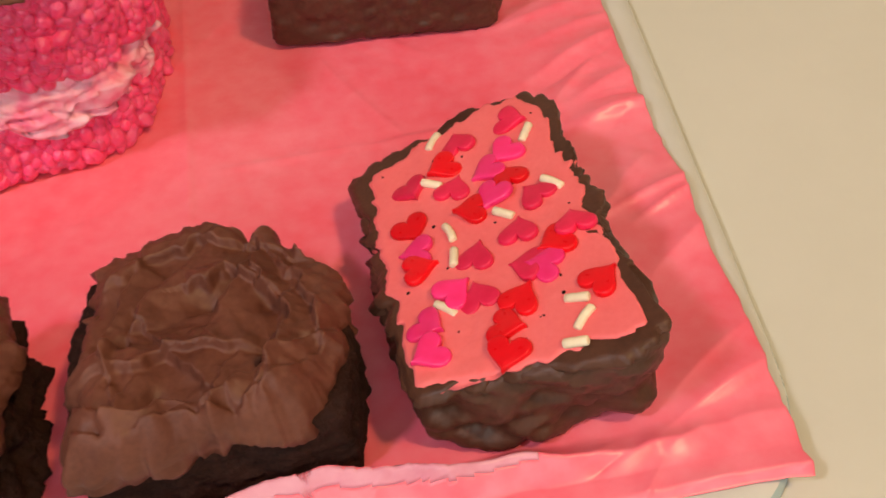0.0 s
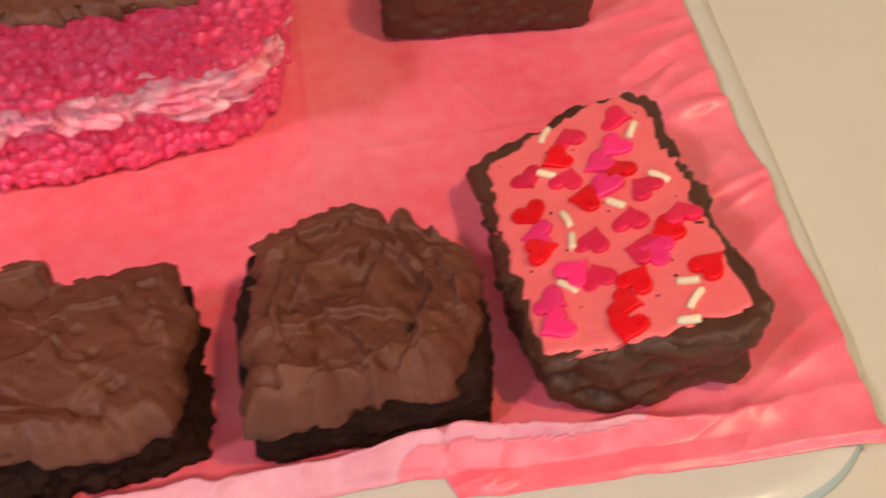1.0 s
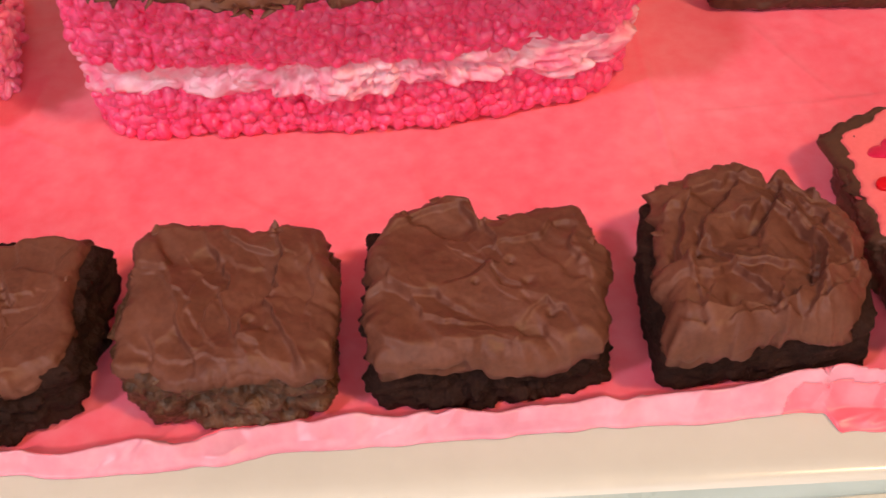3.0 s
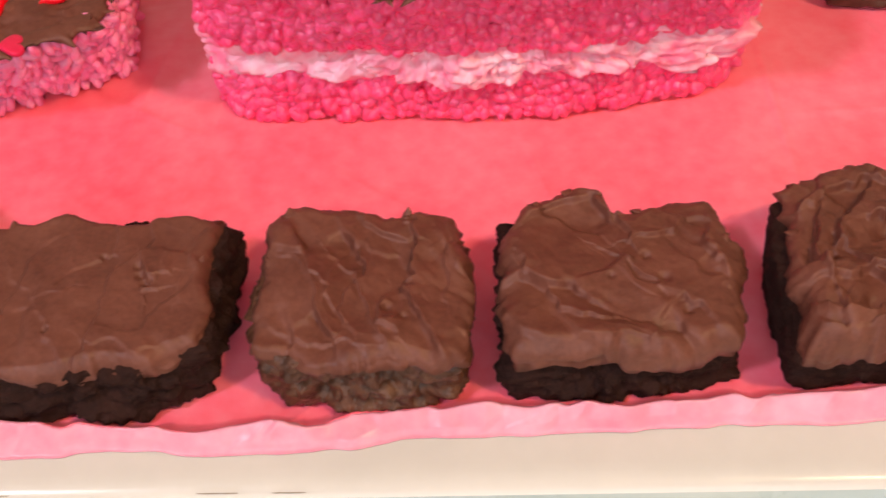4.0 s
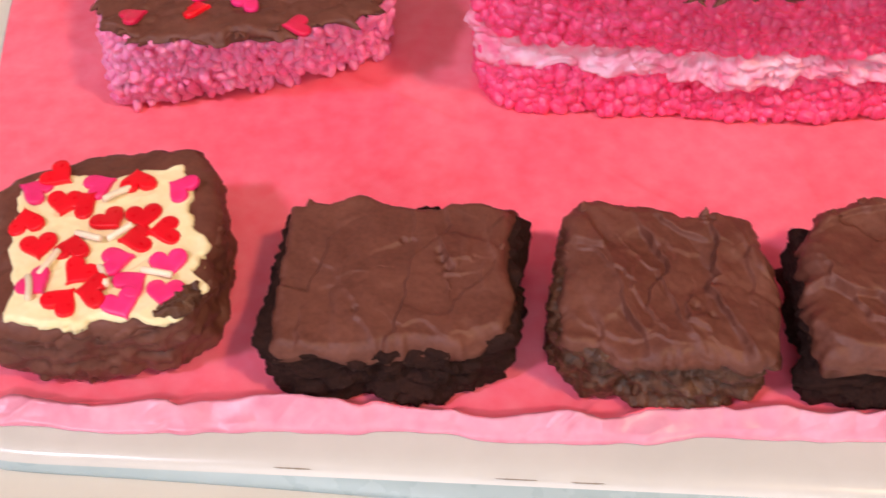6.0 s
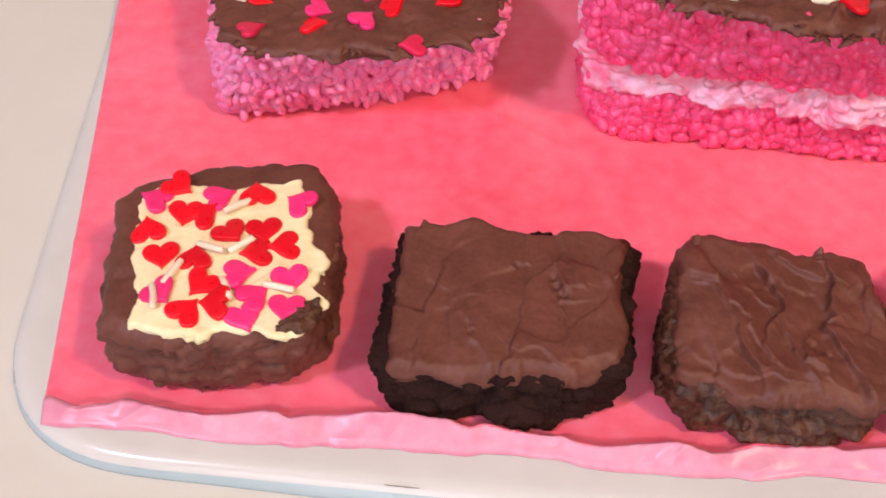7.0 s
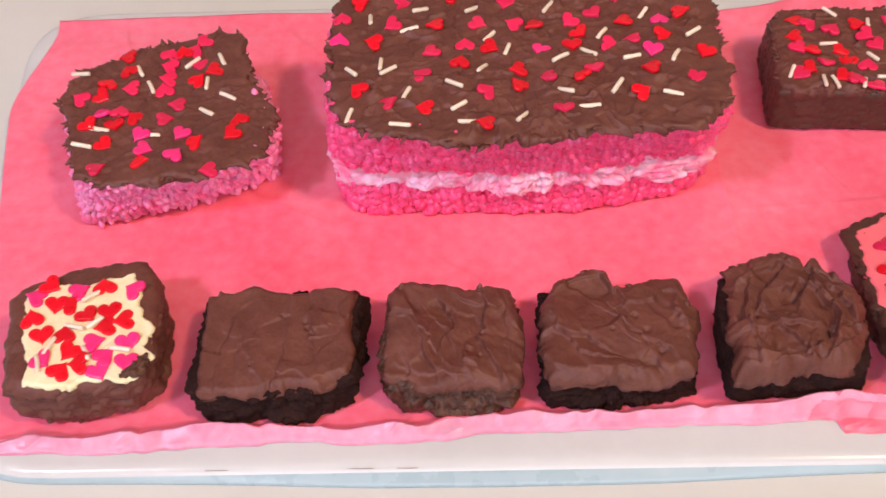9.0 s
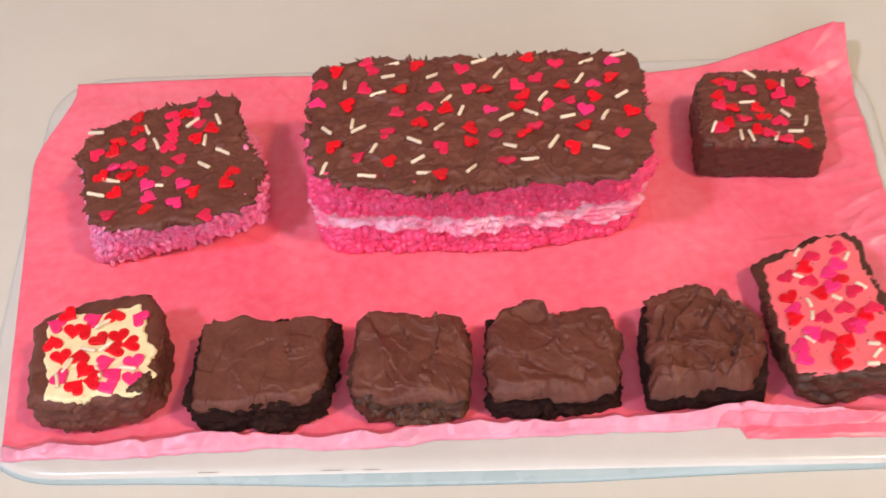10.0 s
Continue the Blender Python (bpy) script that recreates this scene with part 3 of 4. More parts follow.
paper = thing("wax_paper", (0.115, 0.11, -0.001), "creased pink wax paper with pale folded edge, lining white tray", "paper")
paper_verts, sheet_faces, edge_faces = paper_mesh()
for piece, faces, mat, note in (("sheet", sheet_faces, PAPER, "creased pink sheet"), ("folded_edge", edge_faces, PAPER_LIP, "pale pink turned-up edge")):
    ob = part(piece, *shifted(used_only(paper_verts, faces), paper), mat, paper, note)
    solid = ob.modifiers.new("thickness", "SOLIDIFY")
    solid.thickness, solid.offset = 0.00018, 1.0

# ---- sprinkle places: x, y, turn ----
LOAF_RED = [(0.0589, 0.1656, 105), (0.0902, 0.1491, 270), (0.0643, 0.1416, 255), (0.1124, 0.1342, 60), (0.0999, 0.1248, 165), (0.1227, 0.1201, 285), (0.1224, 0.1111, 225), (0.1311, 0.1472, 300), (0.1531, 0.1687, 270), (0.1501, 0.1422, 30), (0.1685, 0.1473, 285), (0.1461, 0.1338, 0), (0.1477, 0.1137, 225), (0.1703, 0.1023, 120), (0.1758, 0.1157, 255), (0.1833, 0.1360, 105), (0.1927, 0.1499, 90), (0.1991, 0.1253, 330), (0.0588, 0.1116, 225), (0.0850, 0.1004, 255), (0.1084, 0.0897, 255), (0.0977, 0.1684, 225)]
LOAF_ROSE = [(0.0509, 0.1572, 180), (0.0722, 0.1515, 300), (0.0737, 0.1714, 60), (0.0766, 0.1658, 105), (0.0881, 0.1330, 300), (0.1081, 0.1488, 60), (0.1229, 0.1496, 240), (0.1022, 0.1359, 180), (0.1201, 0.1637, 345), (0.1669, 0.1639, 0), (0.1463, 0.1497, 315), (0.1570, 0.1543, 30), (0.1613, 0.1326, 75), (0.1709, 0.1358, 270), (0.1540, 0.1187, 15), (0.1098, 0.1079, 135), (0.1392, 0.0947, 0), (0.0709, 0.1042, 120), (0.0837, 0.1190, 225), (0.1346, 0.1148, 285), (0.1932, 0.1104, 345)]
LOAF_PINK = [(0.0499, 0.1437, 180), (0.1328, 0.1325, 330), (0.1941, 0.1637, 195), (0.1838, 0.1477, 180), (0.1777, 0.1263, 345)]
LOAF_RODS = [(0.0629, 0.1574, -87), (0.0861, 0.1690, -6), (0.0840, 0.1599, 27), (0.1058, 0.1602, 38), (0.1292, 0.1682, 26), (0.1380, 0.1595, 58), (0.0795, 0.1474, 8), (0.1123, 0.1421, 49), (0.1191, 0.1316, 68), (0.1087, 0.1209, 60), (0.0673, 0.1267, 86), (0.0707, 0.1212, 39), (0.0557, 0.1220, -51), (0.0779, 0.1082, 65), (0.0553, 0.0983, 70), (0.0752, 0.0912, -5), (0.0972, 0.1112, -37), (0.0985, 0.1009, 33), (0.1013, 0.0921, -2), (0.1233, 0.0933, 58), (0.1411, 0.1054, -30), (0.1495, 0.0961, -4), (0.1612, 0.1065, 56), (0.1823, 0.1010, -18), (0.1405, 0.1254, 31), (0.1524, 0.1288, -44), (0.1693, 0.1238, 13), (0.1865, 0.1224, 63), (0.1961, 0.1378, 33), (0.1774, 0.1521, 56), (0.1820, 0.1648, 31), (0.1982, 0.1673, -4), (0.1589, 0.1402, 56)]
CRISP_RED = [(-0.0500, 0.1727, 270), (-0.0485, 0.1637, 210), (-0.0578, 0.1478, 60), (-0.0561, 0.1549, 165), (-0.0604, 0.1287, 45), (-0.0497, 0.1295, 15), (-0.0523, 0.1182, 60), (-0.0416, 0.1338, 225), (-0.0353, 0.1066, 90), (-0.0129, 0.1160, 120), (0.0020, 0.1196, 315), (0.0043, 0.1294, 195), (-0.0103, 0.1619, 300), (-0.0166, 0.1560, 135), (-0.0253, 0.1751, 195)]
CRISP_ROSE = [(-0.0676, 0.1473, 240), (-0.0485, 0.1376, 180), (-0.0453, 0.1510, 270), (-0.0310, 0.1733, 165), (-0.0305, 0.1658, 255), (-0.0302, 0.1571, 270), (-0.0310, 0.1507, 195), (-0.0241, 0.1406, 270), (-0.0283, 0.1319, 105), (-0.0201, 0.1760, 150), (-0.0169, 0.1816, 315), (-0.0168, 0.1668, 0), (-0.0532, 0.1033, 120), (-0.0062, 0.0999, 285)]
CRISP_PINK = [(-0.0569, 0.1362, 315), (-0.0202, 0.1225, 330), (-0.0352, 0.1146, 75), (-0.0376, 0.1226, 330), (-0.0211, 0.1089, 150)]
CRISP_RODS = [(-0.0694, 0.1615, -11), (-0.0430, 0.1624, -65), (-0.0369, 0.1512, -66), (-0.0560, 0.1268, -4), (-0.0615, 0.1170, -12), (-0.0206, 0.1685, 46), (-0.0069, 0.1682, -67), (-0.0119, 0.1530, -86), (-0.0022, 0.1442, -29), (-0.0106, 0.1358, -39), (-0.0333, 0.1223, -2)]
COATED_RED = [(0.2563, 0.1884, 255), (0.2536, 0.1766, 270), (0.2590, 0.1663, 270), (0.2551, 0.1534, 45), (0.2740, 0.1588, 330), (0.2715, 0.1661, 300), (0.2838, 0.1832, 90), (0.2689, 0.1480, 300), (0.2898, 0.1379, 270)]
COATED_ROSE = [(0.2618, 0.1842, 120), (0.2711, 0.1787, 135), (0.2854, 0.1739, 45), (0.2535, 0.1681, 30), (0.2630, 0.1571, 225), (0.2506, 0.1508, 300), (0.2984, 0.1833, 225), (0.2895, 0.1690, 30), (0.2819, 0.1556, 165), (0.2823, 0.1406, 30), (0.2735, 0.1455, 195)]
COATED_RODS = [(0.2727, 0.1911, -37), (0.2676, 0.1700, 0), (0.2888, 0.1827, -103), (0.2857, 0.1609, -63), (0.2476, 0.1532, 63), (0.2595, 0.1437, -94), (0.2644, 0.1441, -76), (0.2772, 0.1431, 68), (0.2946, 0.1545, -107), (0.2877, 0.1469, -2)]
CREAM_RED = [(-0.0622, 0.0469, 60), (-0.0585, 0.0376, 0), (-0.0535, 0.0377, 135), (-0.0414, 0.0456, 195), (-0.0666, 0.0316, 195), (-0.0456, 0.0319, 45), (-0.0374, 0.0335, 15), (-0.0315, 0.0290, 285), (-0.0380, 0.0262, 285), (-0.0612, 0.0231, 15), (-0.0528, 0.0233, 180), (-0.0495, 0.0154, 330), (-0.0447, 0.0096, 270), (-0.0515, 0.0070, 150)]
CREAM_PINK = [(-0.0673, 0.0417, 255), (-0.0508, 0.0439, 120), (-0.0297, 0.0435, 240), (-0.0407, 0.0190, 105), (-0.0281, 0.0184, 15), (-0.0358, 0.0126, 135), (-0.0275, 0.0095, 0), (-0.0372, 0.0064, 30), (-0.0589, 0.0119, 45)]
CREAM_RODS = [(-0.0429, 0.0138, -63), (-0.0602, 0.0102, -74), (-0.0453, 0.0401, 39), (-0.0419, 0.0279, 36), (-0.0493, 0.0260, -22), (-0.0571, 0.0179, 67), (-0.0302, 0.0149, -12)]
ROSE_RED = [(0.2730, 0.0616, 285), (0.2759, 0.0443, 255), (0.2633, 0.0456, 15), (0.2630, 0.0330, 90), (0.2849, 0.0497, 195), (0.2797, 0.0148, 135), (0.2891, 0.0259, 285), (0.2942, 0.0120, 120), (0.2758, 0.0093, 60), (0.2743, 0.0027, 330)]
ROSE_ROSE = [(0.2653, 0.0583, 15), (0.2740, 0.0535, 150), (0.2743, 0.0306, 150), (0.2835, 0.0330, 165), (0.2899, 0.0684, 60), (0.2776, 0.0677, 180), (0.2937, 0.0292, 180), (0.2890, 0.0416, 210), (0.2828, 0.0229, 240), (0.2726, 0.0197, 180)]
ROSE_PINK = [(0.2863, 0.0583, 300), (0.2817, 0.0545, 285), (0.2811, 0.0458, 315), (0.2632, 0.0379, 255), (0.2620, 0.0169, 45), (0.2609, 0.0098, 285), (0.2857, 0.0211, 240), (0.2682, 0.0231, 120)]
ROSE_RODS = [(0.2727, 0.0724, 55), (0.2919, 0.0624, 53), (0.2697, 0.0575, -36), (0.2705, 0.0402, -80), (0.2701, 0.0326, -101), (0.2818, 0.0396, -45), (0.2927, 0.0430, -51), (0.2891, 0.0097, -27), (0.2890, 0.0045, 41), (0.2861, -0.0005, -24), (0.2659, 0.0198, -51)]

# ---- brownies in the front row ----
rng = random.Random(11)


def brownie(at, base, crumb_top, frost, crumb_height, surface, seed, label, frost_label, crumb_mat=CRUMB, under=None, crumb_rough=0.0009, crumb_lump=0.0023, torn=7, **look_of):
    ob = thing("brownie", (at[0], at[1], 0), label, "brownie", "frosted brownies along the front of the tray")
    part("brownie_body", *shifted(block(base, crumb_top, 0.0, crumb_height, seed=seed, rough=crumb_rough, lump=crumb_lump), ob), crumb_mat, ob, "dark crumbly brownie")
    part("frosting", *shifted(slab(frost, under or level(crumb_height - 0.002), surface, seed=seed + 50, **look_of), ob), FROSTING, ob, frost_label)
    tagged(part("torn_frosting", *shifted(torn_edge(frost, surface, torn, random.Random(seed), (0.0016, 0.0034), (0.0010, 0.0020), 0.0018, front=False), ob), FROSTING, ob, "torn flakes along frosting edge"), kind="stuff")
    return ob


brownie((0.026, 0.022), [(-0.0080, 0.009), (-0.0005, 0.0005), (0.020, -0.001), (0.036, -0.001), (0.0535, 0.007), (0.0575, 0.045), (-0.004, 0.046)],
        [(-0.0070, 0.002), (0.002, 0.001), (0.038, 0.002), (0.0560, 0.007), (0.0580, 0.0460), (-0.003, 0.0465)],
        [(-0.0030, 0.0015), (0.0120, -0.0005), (0.027, 0.0020), (0.0420, 0.0020), (0.0535, 0.0070), (0.0548, 0.0175), (0.0530, 0.0310), (0.0540, 0.0440), (0.0485, 0.0465), (0.0305, 0.0455), (0.0148, 0.0482), (-0.0028, 0.0452), (-0.0028, 0.0160)],
        0.0200, strokes(0.0226, 5, 70, 0.0009, 0.00012, at=(0.02, 0.02), folds=0.10, dabs=(0.011, 0.10), ridges=(
            (((0.036, 0.032), (0.0385, 0.027), (0.0385, 0.023), (0.042, 0.0235)), 0.0009), (((0.042, 0.028), (0.046, 0.0285)), 0.0007),
            (((0.014, 0.018), (0.019, 0.008), (0.023, 0.0)), 0.0005), (((0.030, 0.008), (0.040, 0.004), (0.050, 0.008)), 0.0006),
            (((0.004, 0.030), (0.012, 0.022), (0.020, 0.024)), 0.0003), (((0.048, 0.040), (0.050, 0.030), (0.048, 0.018)), 0.0004)), dents=((0.0272, 0.0334, 0.0008, 0.0010), (0.0364, 0.0296, 0.0010, 0.0010), (0.0371, 0.0272, 0.0011, 0.0014), (0.0389, 0.0246, 0.0012, 0.0018), (0.0168, 0.0115, 0.0007, 0.0012), (0.0442, 0.0060, 0.0026, 0.0008))), 100,
        "square dark brownie with smooth flat chocolate frosting on pink paper", "smooth flat chocolate frosting", under=hung(0.0178, 0.0, 0.0034), ragged=0.0006, edge=0.003, soften=2.5)
brownie((0.091, 0.02), [(0.0635, 0.0105), (0.074, 0.001), (0.0873, -0.001), (0.102, 0.000), (0.114, 0.002), (0.117, 0.040), (0.068, 0.042)],
        [(0.0650, 0.004), (0.078, 0.000), (0.110, 0.000), (0.1155, 0.003), (0.1160, 0.039), (0.0680, 0.041)],
        [(0.0672, 0.0040), (0.0816, -0.0005), (0.0956, -0.0010), (0.1100, -0.0030), (0.1155, -0.0010), (0.1172, 0.0120), (0.1168, 0.0250), (0.1155, 0.0410), (0.0960, 0.0428), (0.0878, 0.0448), (0.0735, 0.0468), (0.0675, 0.0415), (0.0672, 0.0217)],
        0.0210, strokes(0.0240, 9, 110, 0.0014, 0.00012, at=(0.09, 0.02), width=75, folds=0.12, dabs=(0.0115, 0.27), ridges=(
            (((0.104, 0.038), (0.1055, 0.029), (0.1025, 0.018), (0.107, 0.008), (0.111, -0.002)), 0.0019), (((0.090, 0.042), (0.0965, 0.036), (0.103, 0.0335)), 0.0012),
            (((0.071, 0.031), (0.081, 0.022), (0.089, 0.008)), 0.0007), (((0.084, 0.030), (0.092, 0.020), (0.0955, 0.008), (0.098, 0.0)), 0.0008),
            (((0.1125, 0.037), (0.114, 0.026), (0.1125, 0.014)), 0.0009), (((0.098, 0.015), (0.0965, 0.008), (0.100, 0.004)), 0.0012),
            (((0.070, 0.010), (0.080, 0.004), (0.092, 0.003)), 0.0006)), dents=((0.1027, 0.0190, 0.0009, 0.0012), (0.0978, 0.0121, 0.0014, 0.0014), (0.1017, 0.0095, 0.0008, 0.0010))), 140,
        "small square brownie with swirled chocolate frosting and a rough crusted front", "swirled chocolate frosting", CRUST, crumb_lump=0.0024, ragged=0.0009, edge=0.004, soften=2.5)
brownie((0.155, 0.02), [(0.1255, 0.001), (0.143, -0.001), (0.160, -0.001), (0.183, 0.004), (0.1830, 0.038), (0.127, 0.040)],
        [(0.1250, 0.003), (0.150, 0.001), (0.1790, 0.004), (0.1810, 0.040), (0.125, 0.041)],
        [(0.1262, -0.0010), (0.1450, -0.0025), (0.1670, -0.0030), (0.1800, -0.0005), (0.1832, 0.0167), (0.1830, 0.0306), (0.1790, 0.0430), (0.1695, 0.0432), (0.1606, 0.0395), (0.1535, 0.0400), (0.1525, 0.0475), (0.1434, 0.0485), (0.1330, 0.0430), (0.1258, 0.0330), (0.1255, 0.0150)],
        0.0200, strokes(0.0245, 15, 150, 0.0016, 0.00014, at=(0.155, 0.02), width=70, folds=0.12, dabs=(0.0120, 0.25), ridges=(
            (((0.131, 0.036), (0.141, 0.043), (0.152, 0.045)), 0.0014), (((0.1545, 0.046), (0.155, 0.037), (0.158, 0.030)), 0.0014),
            (((0.129, 0.026), (0.135, 0.017), (0.141, 0.0095), (0.150, 0.006)), 0.0013), (((0.157, 0.030), (0.168, 0.033), (0.178, 0.037)), 0.0011),
            (((0.178, 0.038), (0.1765, 0.026), (0.1795, 0.016)), 0.0011), (((0.160, 0.003), (0.167, 0.012), (0.172, 0.009), (0.176, 0.001)), 0.0010),
            (((0.136, -0.001), (0.150, 0.001), (0.165, 0.000)), 0.0007), (((0.150, 0.028), (0.160, 0.020), (0.163, 0.012)), 0.0007)), dents=((0.1605, 0.0243, 0.0010, 0.0013), (0.1640, 0.0173, 0.0014, 0.0012), (0.1682, 0.0080, 0.0011, 0.0014), (0.1515, 0.0183, 0.0008, 0.0009))), 180,
        "wide brownie with a notched layer of swirled chocolate frosting", "swirled chocolate frosting with a notch", under=hung(0.0182, -0.003, 0.0045), ragged=0.0007, flakes=0.0004, edge=0.006, soften=2.0)
brownie((0.218, 0.022), [(0.1940, 0.0000), (0.2450, 0.0000), (0.2490, 0.020), (0.2462, 0.037), (0.1990, 0.046), (0.1935, 0.028)],
        [(0.1940, 0.0010), (0.2440, 0.0010), (0.2475, 0.020), (0.2445, 0.036), (0.1965, 0.0460), (0.1925, 0.028)],
        [(0.1945, -0.0030), (0.2113, -0.0020), (0.2286, -0.0010), (0.2390, 0.0010), (0.2440, 0.0132), (0.2468, 0.0280), (0.2440, 0.0365), (0.2375, 0.0430), (0.2328, 0.0500), (0.2296, 0.0462), (0.2262, 0.0520), (0.2175, 0.0532), (0.2058, 0.0508), (0.1980, 0.0465), (0.1960, 0.0250), (0.1945, 0.0080)],
        0.0195, strokes(0.0244, 23, 60, 0.0024, 0.00016, at=(0.219, 0.018), width=60, folds=0.12, dabs=(0.0120, 0.26), dome=0.0008, ridges=(
            (((0.199, 0.035), (0.208, 0.043), (0.219, 0.047), (0.228, 0.046), (0.238, 0.039)), 0.0018), (((0.231, 0.034), (0.236, 0.022), (0.233, 0.010), (0.228, 0.003)), 0.0030),
            (((0.236, 0.037), (0.2415, 0.026), (0.240, 0.014)), 0.0026), (((0.205, 0.037), (0.2025, 0.024), (0.203, 0.011)), 0.0024),
            (((0.238, 0.014), (0.228, 0.007), (0.216, 0.003), (0.203, 0.004), (0.195, 0.010)), 0.0032), (((0.196, 0.014), (0.214, 0.017), (0.231, 0.015)), 0.0020),
            (((0.217, 0.034), (0.224, 0.037), (0.232, 0.031)), 0.0024), (((0.210, 0.024), (0.216, 0.013), (0.222, 0.006)), 0.0018),
            (((0.237, 0.007), (0.225, 0.0005), (0.214, 0.001)), 0.0017), (((0.213, 0.0015), (0.204, -0.0015), (0.197, 0.001)), 0.0017),
            (((0.223, 0.010), (0.219, 0.003), (0.2205, -0.002)), 0.0014), (((0.206, 0.010), (0.2035, 0.003), (0.205, -0.002)), 0.0014), (((0.232, 0.012), (0.2325, 0.004), (0.229, -0.001)), 0.0014)), dents=((0.2202, 0.0300, 0.0030, 0.0022), (0.2052, 0.0212, 0.0016, 0.0018), (0.2321, 0.0277, 0.0022, 0.0020), (0.2101, 0.0060, 0.0030, 0.0015))), 220,
        "square dark brownie heaped with thick swirled chocolate frosting", "thick heaped chocolate frosting", under=hung(0.0180, -0.003, 0.0040), crumb_rough=0.0005, crumb_lump=0.0007, torn=4, lumps=0.0016, hem=0.0018, ragged=0.0012, flakes=0.0008, edge=0.0045, soften=2.0)

# ---- brownie with yellow icing ----
cream = thing("brownie", (-0.043, 0.028, 0), "brown-coated square brownie with yellow icing and heart sprinkles", "brownie")
CREAM_OUT = [(-0.0730, 0.0020), (-0.0560, -0.0010), (-0.0360, 0.0010), (-0.0215, 0.0075), (-0.0190, 0.0170), (-0.0190, 0.0300), (-0.0196, 0.0410), (-0.0225, 0.0525), (-0.0300, 0.0602), (-0.0470, 0.0588), (-0.0600, 0.0560), (-0.0710, 0.0525), (-0.0790, 0.0445), (-0.0765, 0.025)]
CREAM_LOW = [(-0.0750, 0.0062), (-0.0565, 0.0028), (-0.0390, 0.0060), (-0.0284, 0.0090), (-0.0208, 0.0160), (-0.0205, 0.0300), (-0.0215, 0.0460), (-0.0320, 0.0560), (-0.0700, 0.0550), (-0.0780, 0.0430)]
coat_top = strokes(0.0290, 31, 10, 0.0005, 0.00015, folds=0.4)
part("chocolate_coating", *shifted(block(CREAM_LOW, CREAM_OUT, 0.0, 0.0262, rough=0.0006, lump=0.0018, seed=300), cream), FROSTING, cream, "rough milk-chocolate coating")
part("coating_top", *shifted(slab(CREAM_OUT, level(0.0235), coat_top, seed=310, ragged=0.0006, edge=0.006, edge_drop=0.8), cream), FROSTING, cream, "smooth chocolate rim")
cream_top = strokes(0.0300, 33, 30, 0.0005, 0.00015, folds=0.6)
part("yellow_icing", *shifted(slab([(-0.0640, 0.0030), (-0.0580, 0.0012), (-0.0472, 0.0006), (-0.0398, 0.0030), (-0.0334, 0.0040), (-0.0282, 0.0018), (-0.0231, 0.0065), (-0.0182, 0.0125), (-0.0225, 0.0175), (-0.0205, 0.0261), (-0.0262, 0.0371), (-0.0262, 0.0468), (-0.0319, 0.0528), (-0.0389, 0.0503), (-0.0485, 0.0475), (-0.0651, 0.0482), (-0.0725, 0.0413), (-0.0680, 0.0218)], level(0.0278), cream_top, seed=320, ragged=0.0008, flakes=0.0010, edge=0.0015, soften=1.5, lumps=0.0002, hem=0.0003), cream), CREAM, cream, "pale yellow icing with a jagged edge")
part("chocolate_smear", *shifted(slab([(-0.0300, 0.0022), (-0.0235, 0.0035), (-0.0192, 0.0085), (-0.0196, 0.0135), (-0.0238, 0.0118), (-0.0262, 0.0075)], level(0.0290), strokes(0.0312, 37, 40, 0.0012, 0.0005, folds=0.6, dabs=(0.0030, 0.5)), n=160, rings=24, seed=325, ragged=0.0010, flakes=0.0010, edge=0.0015, soften=1.5), cream), CRUST, cream, "glossy chocolate smear on the icing")
sprinkle(cream, cream_top, CREAM_RED, "red", rng, sink=0.0007, size=1.15)
sprinkle(cream, cream_top, CREAM_PINK, "pink", rng, sink=0.0007, size=1.15)
sprinkle(cream, cream_top, CREAM_RODS, "rod", rng, sink=0.0, lift=0.0004)

# ---- brownie with pink icing ----
rose = thing("brownie", (0.279, 0.032, 0), "tall dark brownie with pink icing and heart sprinkles", "brownie")
ROSE_LOW = [(0.2597, 0.0050), (0.2734, 0.0002), (0.3037, 0.0037), (0.3060, 0.0200), (0.3030, 0.0680), (0.2950, 0.0770), (0.2560, 0.0680), (0.2552, 0.0265)]
ROSE_TOP = [(0.2569, 0.0032), (0.2740, -0.0020), (0.2983, -0.0080), (0.3010, -0.0020), (0.3012, 0.0080), (0.3000, 0.0184), (0.2995, 0.0460), (0.2992, 0.0700), (0.2945, 0.0785), (0.2820, 0.0802), (0.2670, 0.0760), (0.2535, 0.0718), (0.2532, 0.0570), (0.2545, 0.0209)]
ROSE_AT, ROSE_SLOPE = (0.2567, 0.0), (0.32, -0.09)
rose_top = strokes(0.0200, 61, 80, 0.0002, 0.00006, ROSE_SLOPE, ROSE_AT, folds=0.2)
part("brownie_body", *shifted(block(ROSE_LOW, ROSE_TOP, 0.0, plane(0.0188, ROSE_AT, ROSE_SLOPE), rough=0.0005, lump=0.0020, freq=100.0, seed=330), rose), FROST_DARK, rose, "lumpy dark chocolate sides")
part("chocolate_rim", *shifted(slab(ROSE_TOP, plane(0.0165, ROSE_AT, ROSE_SLOPE), plane(0.0195, ROSE_AT, ROSE_SLOPE), seed=340, ragged=0.0012, flakes=0.0010, edge=0.002, soften=2.0), rose), FROST_DARK, rose)
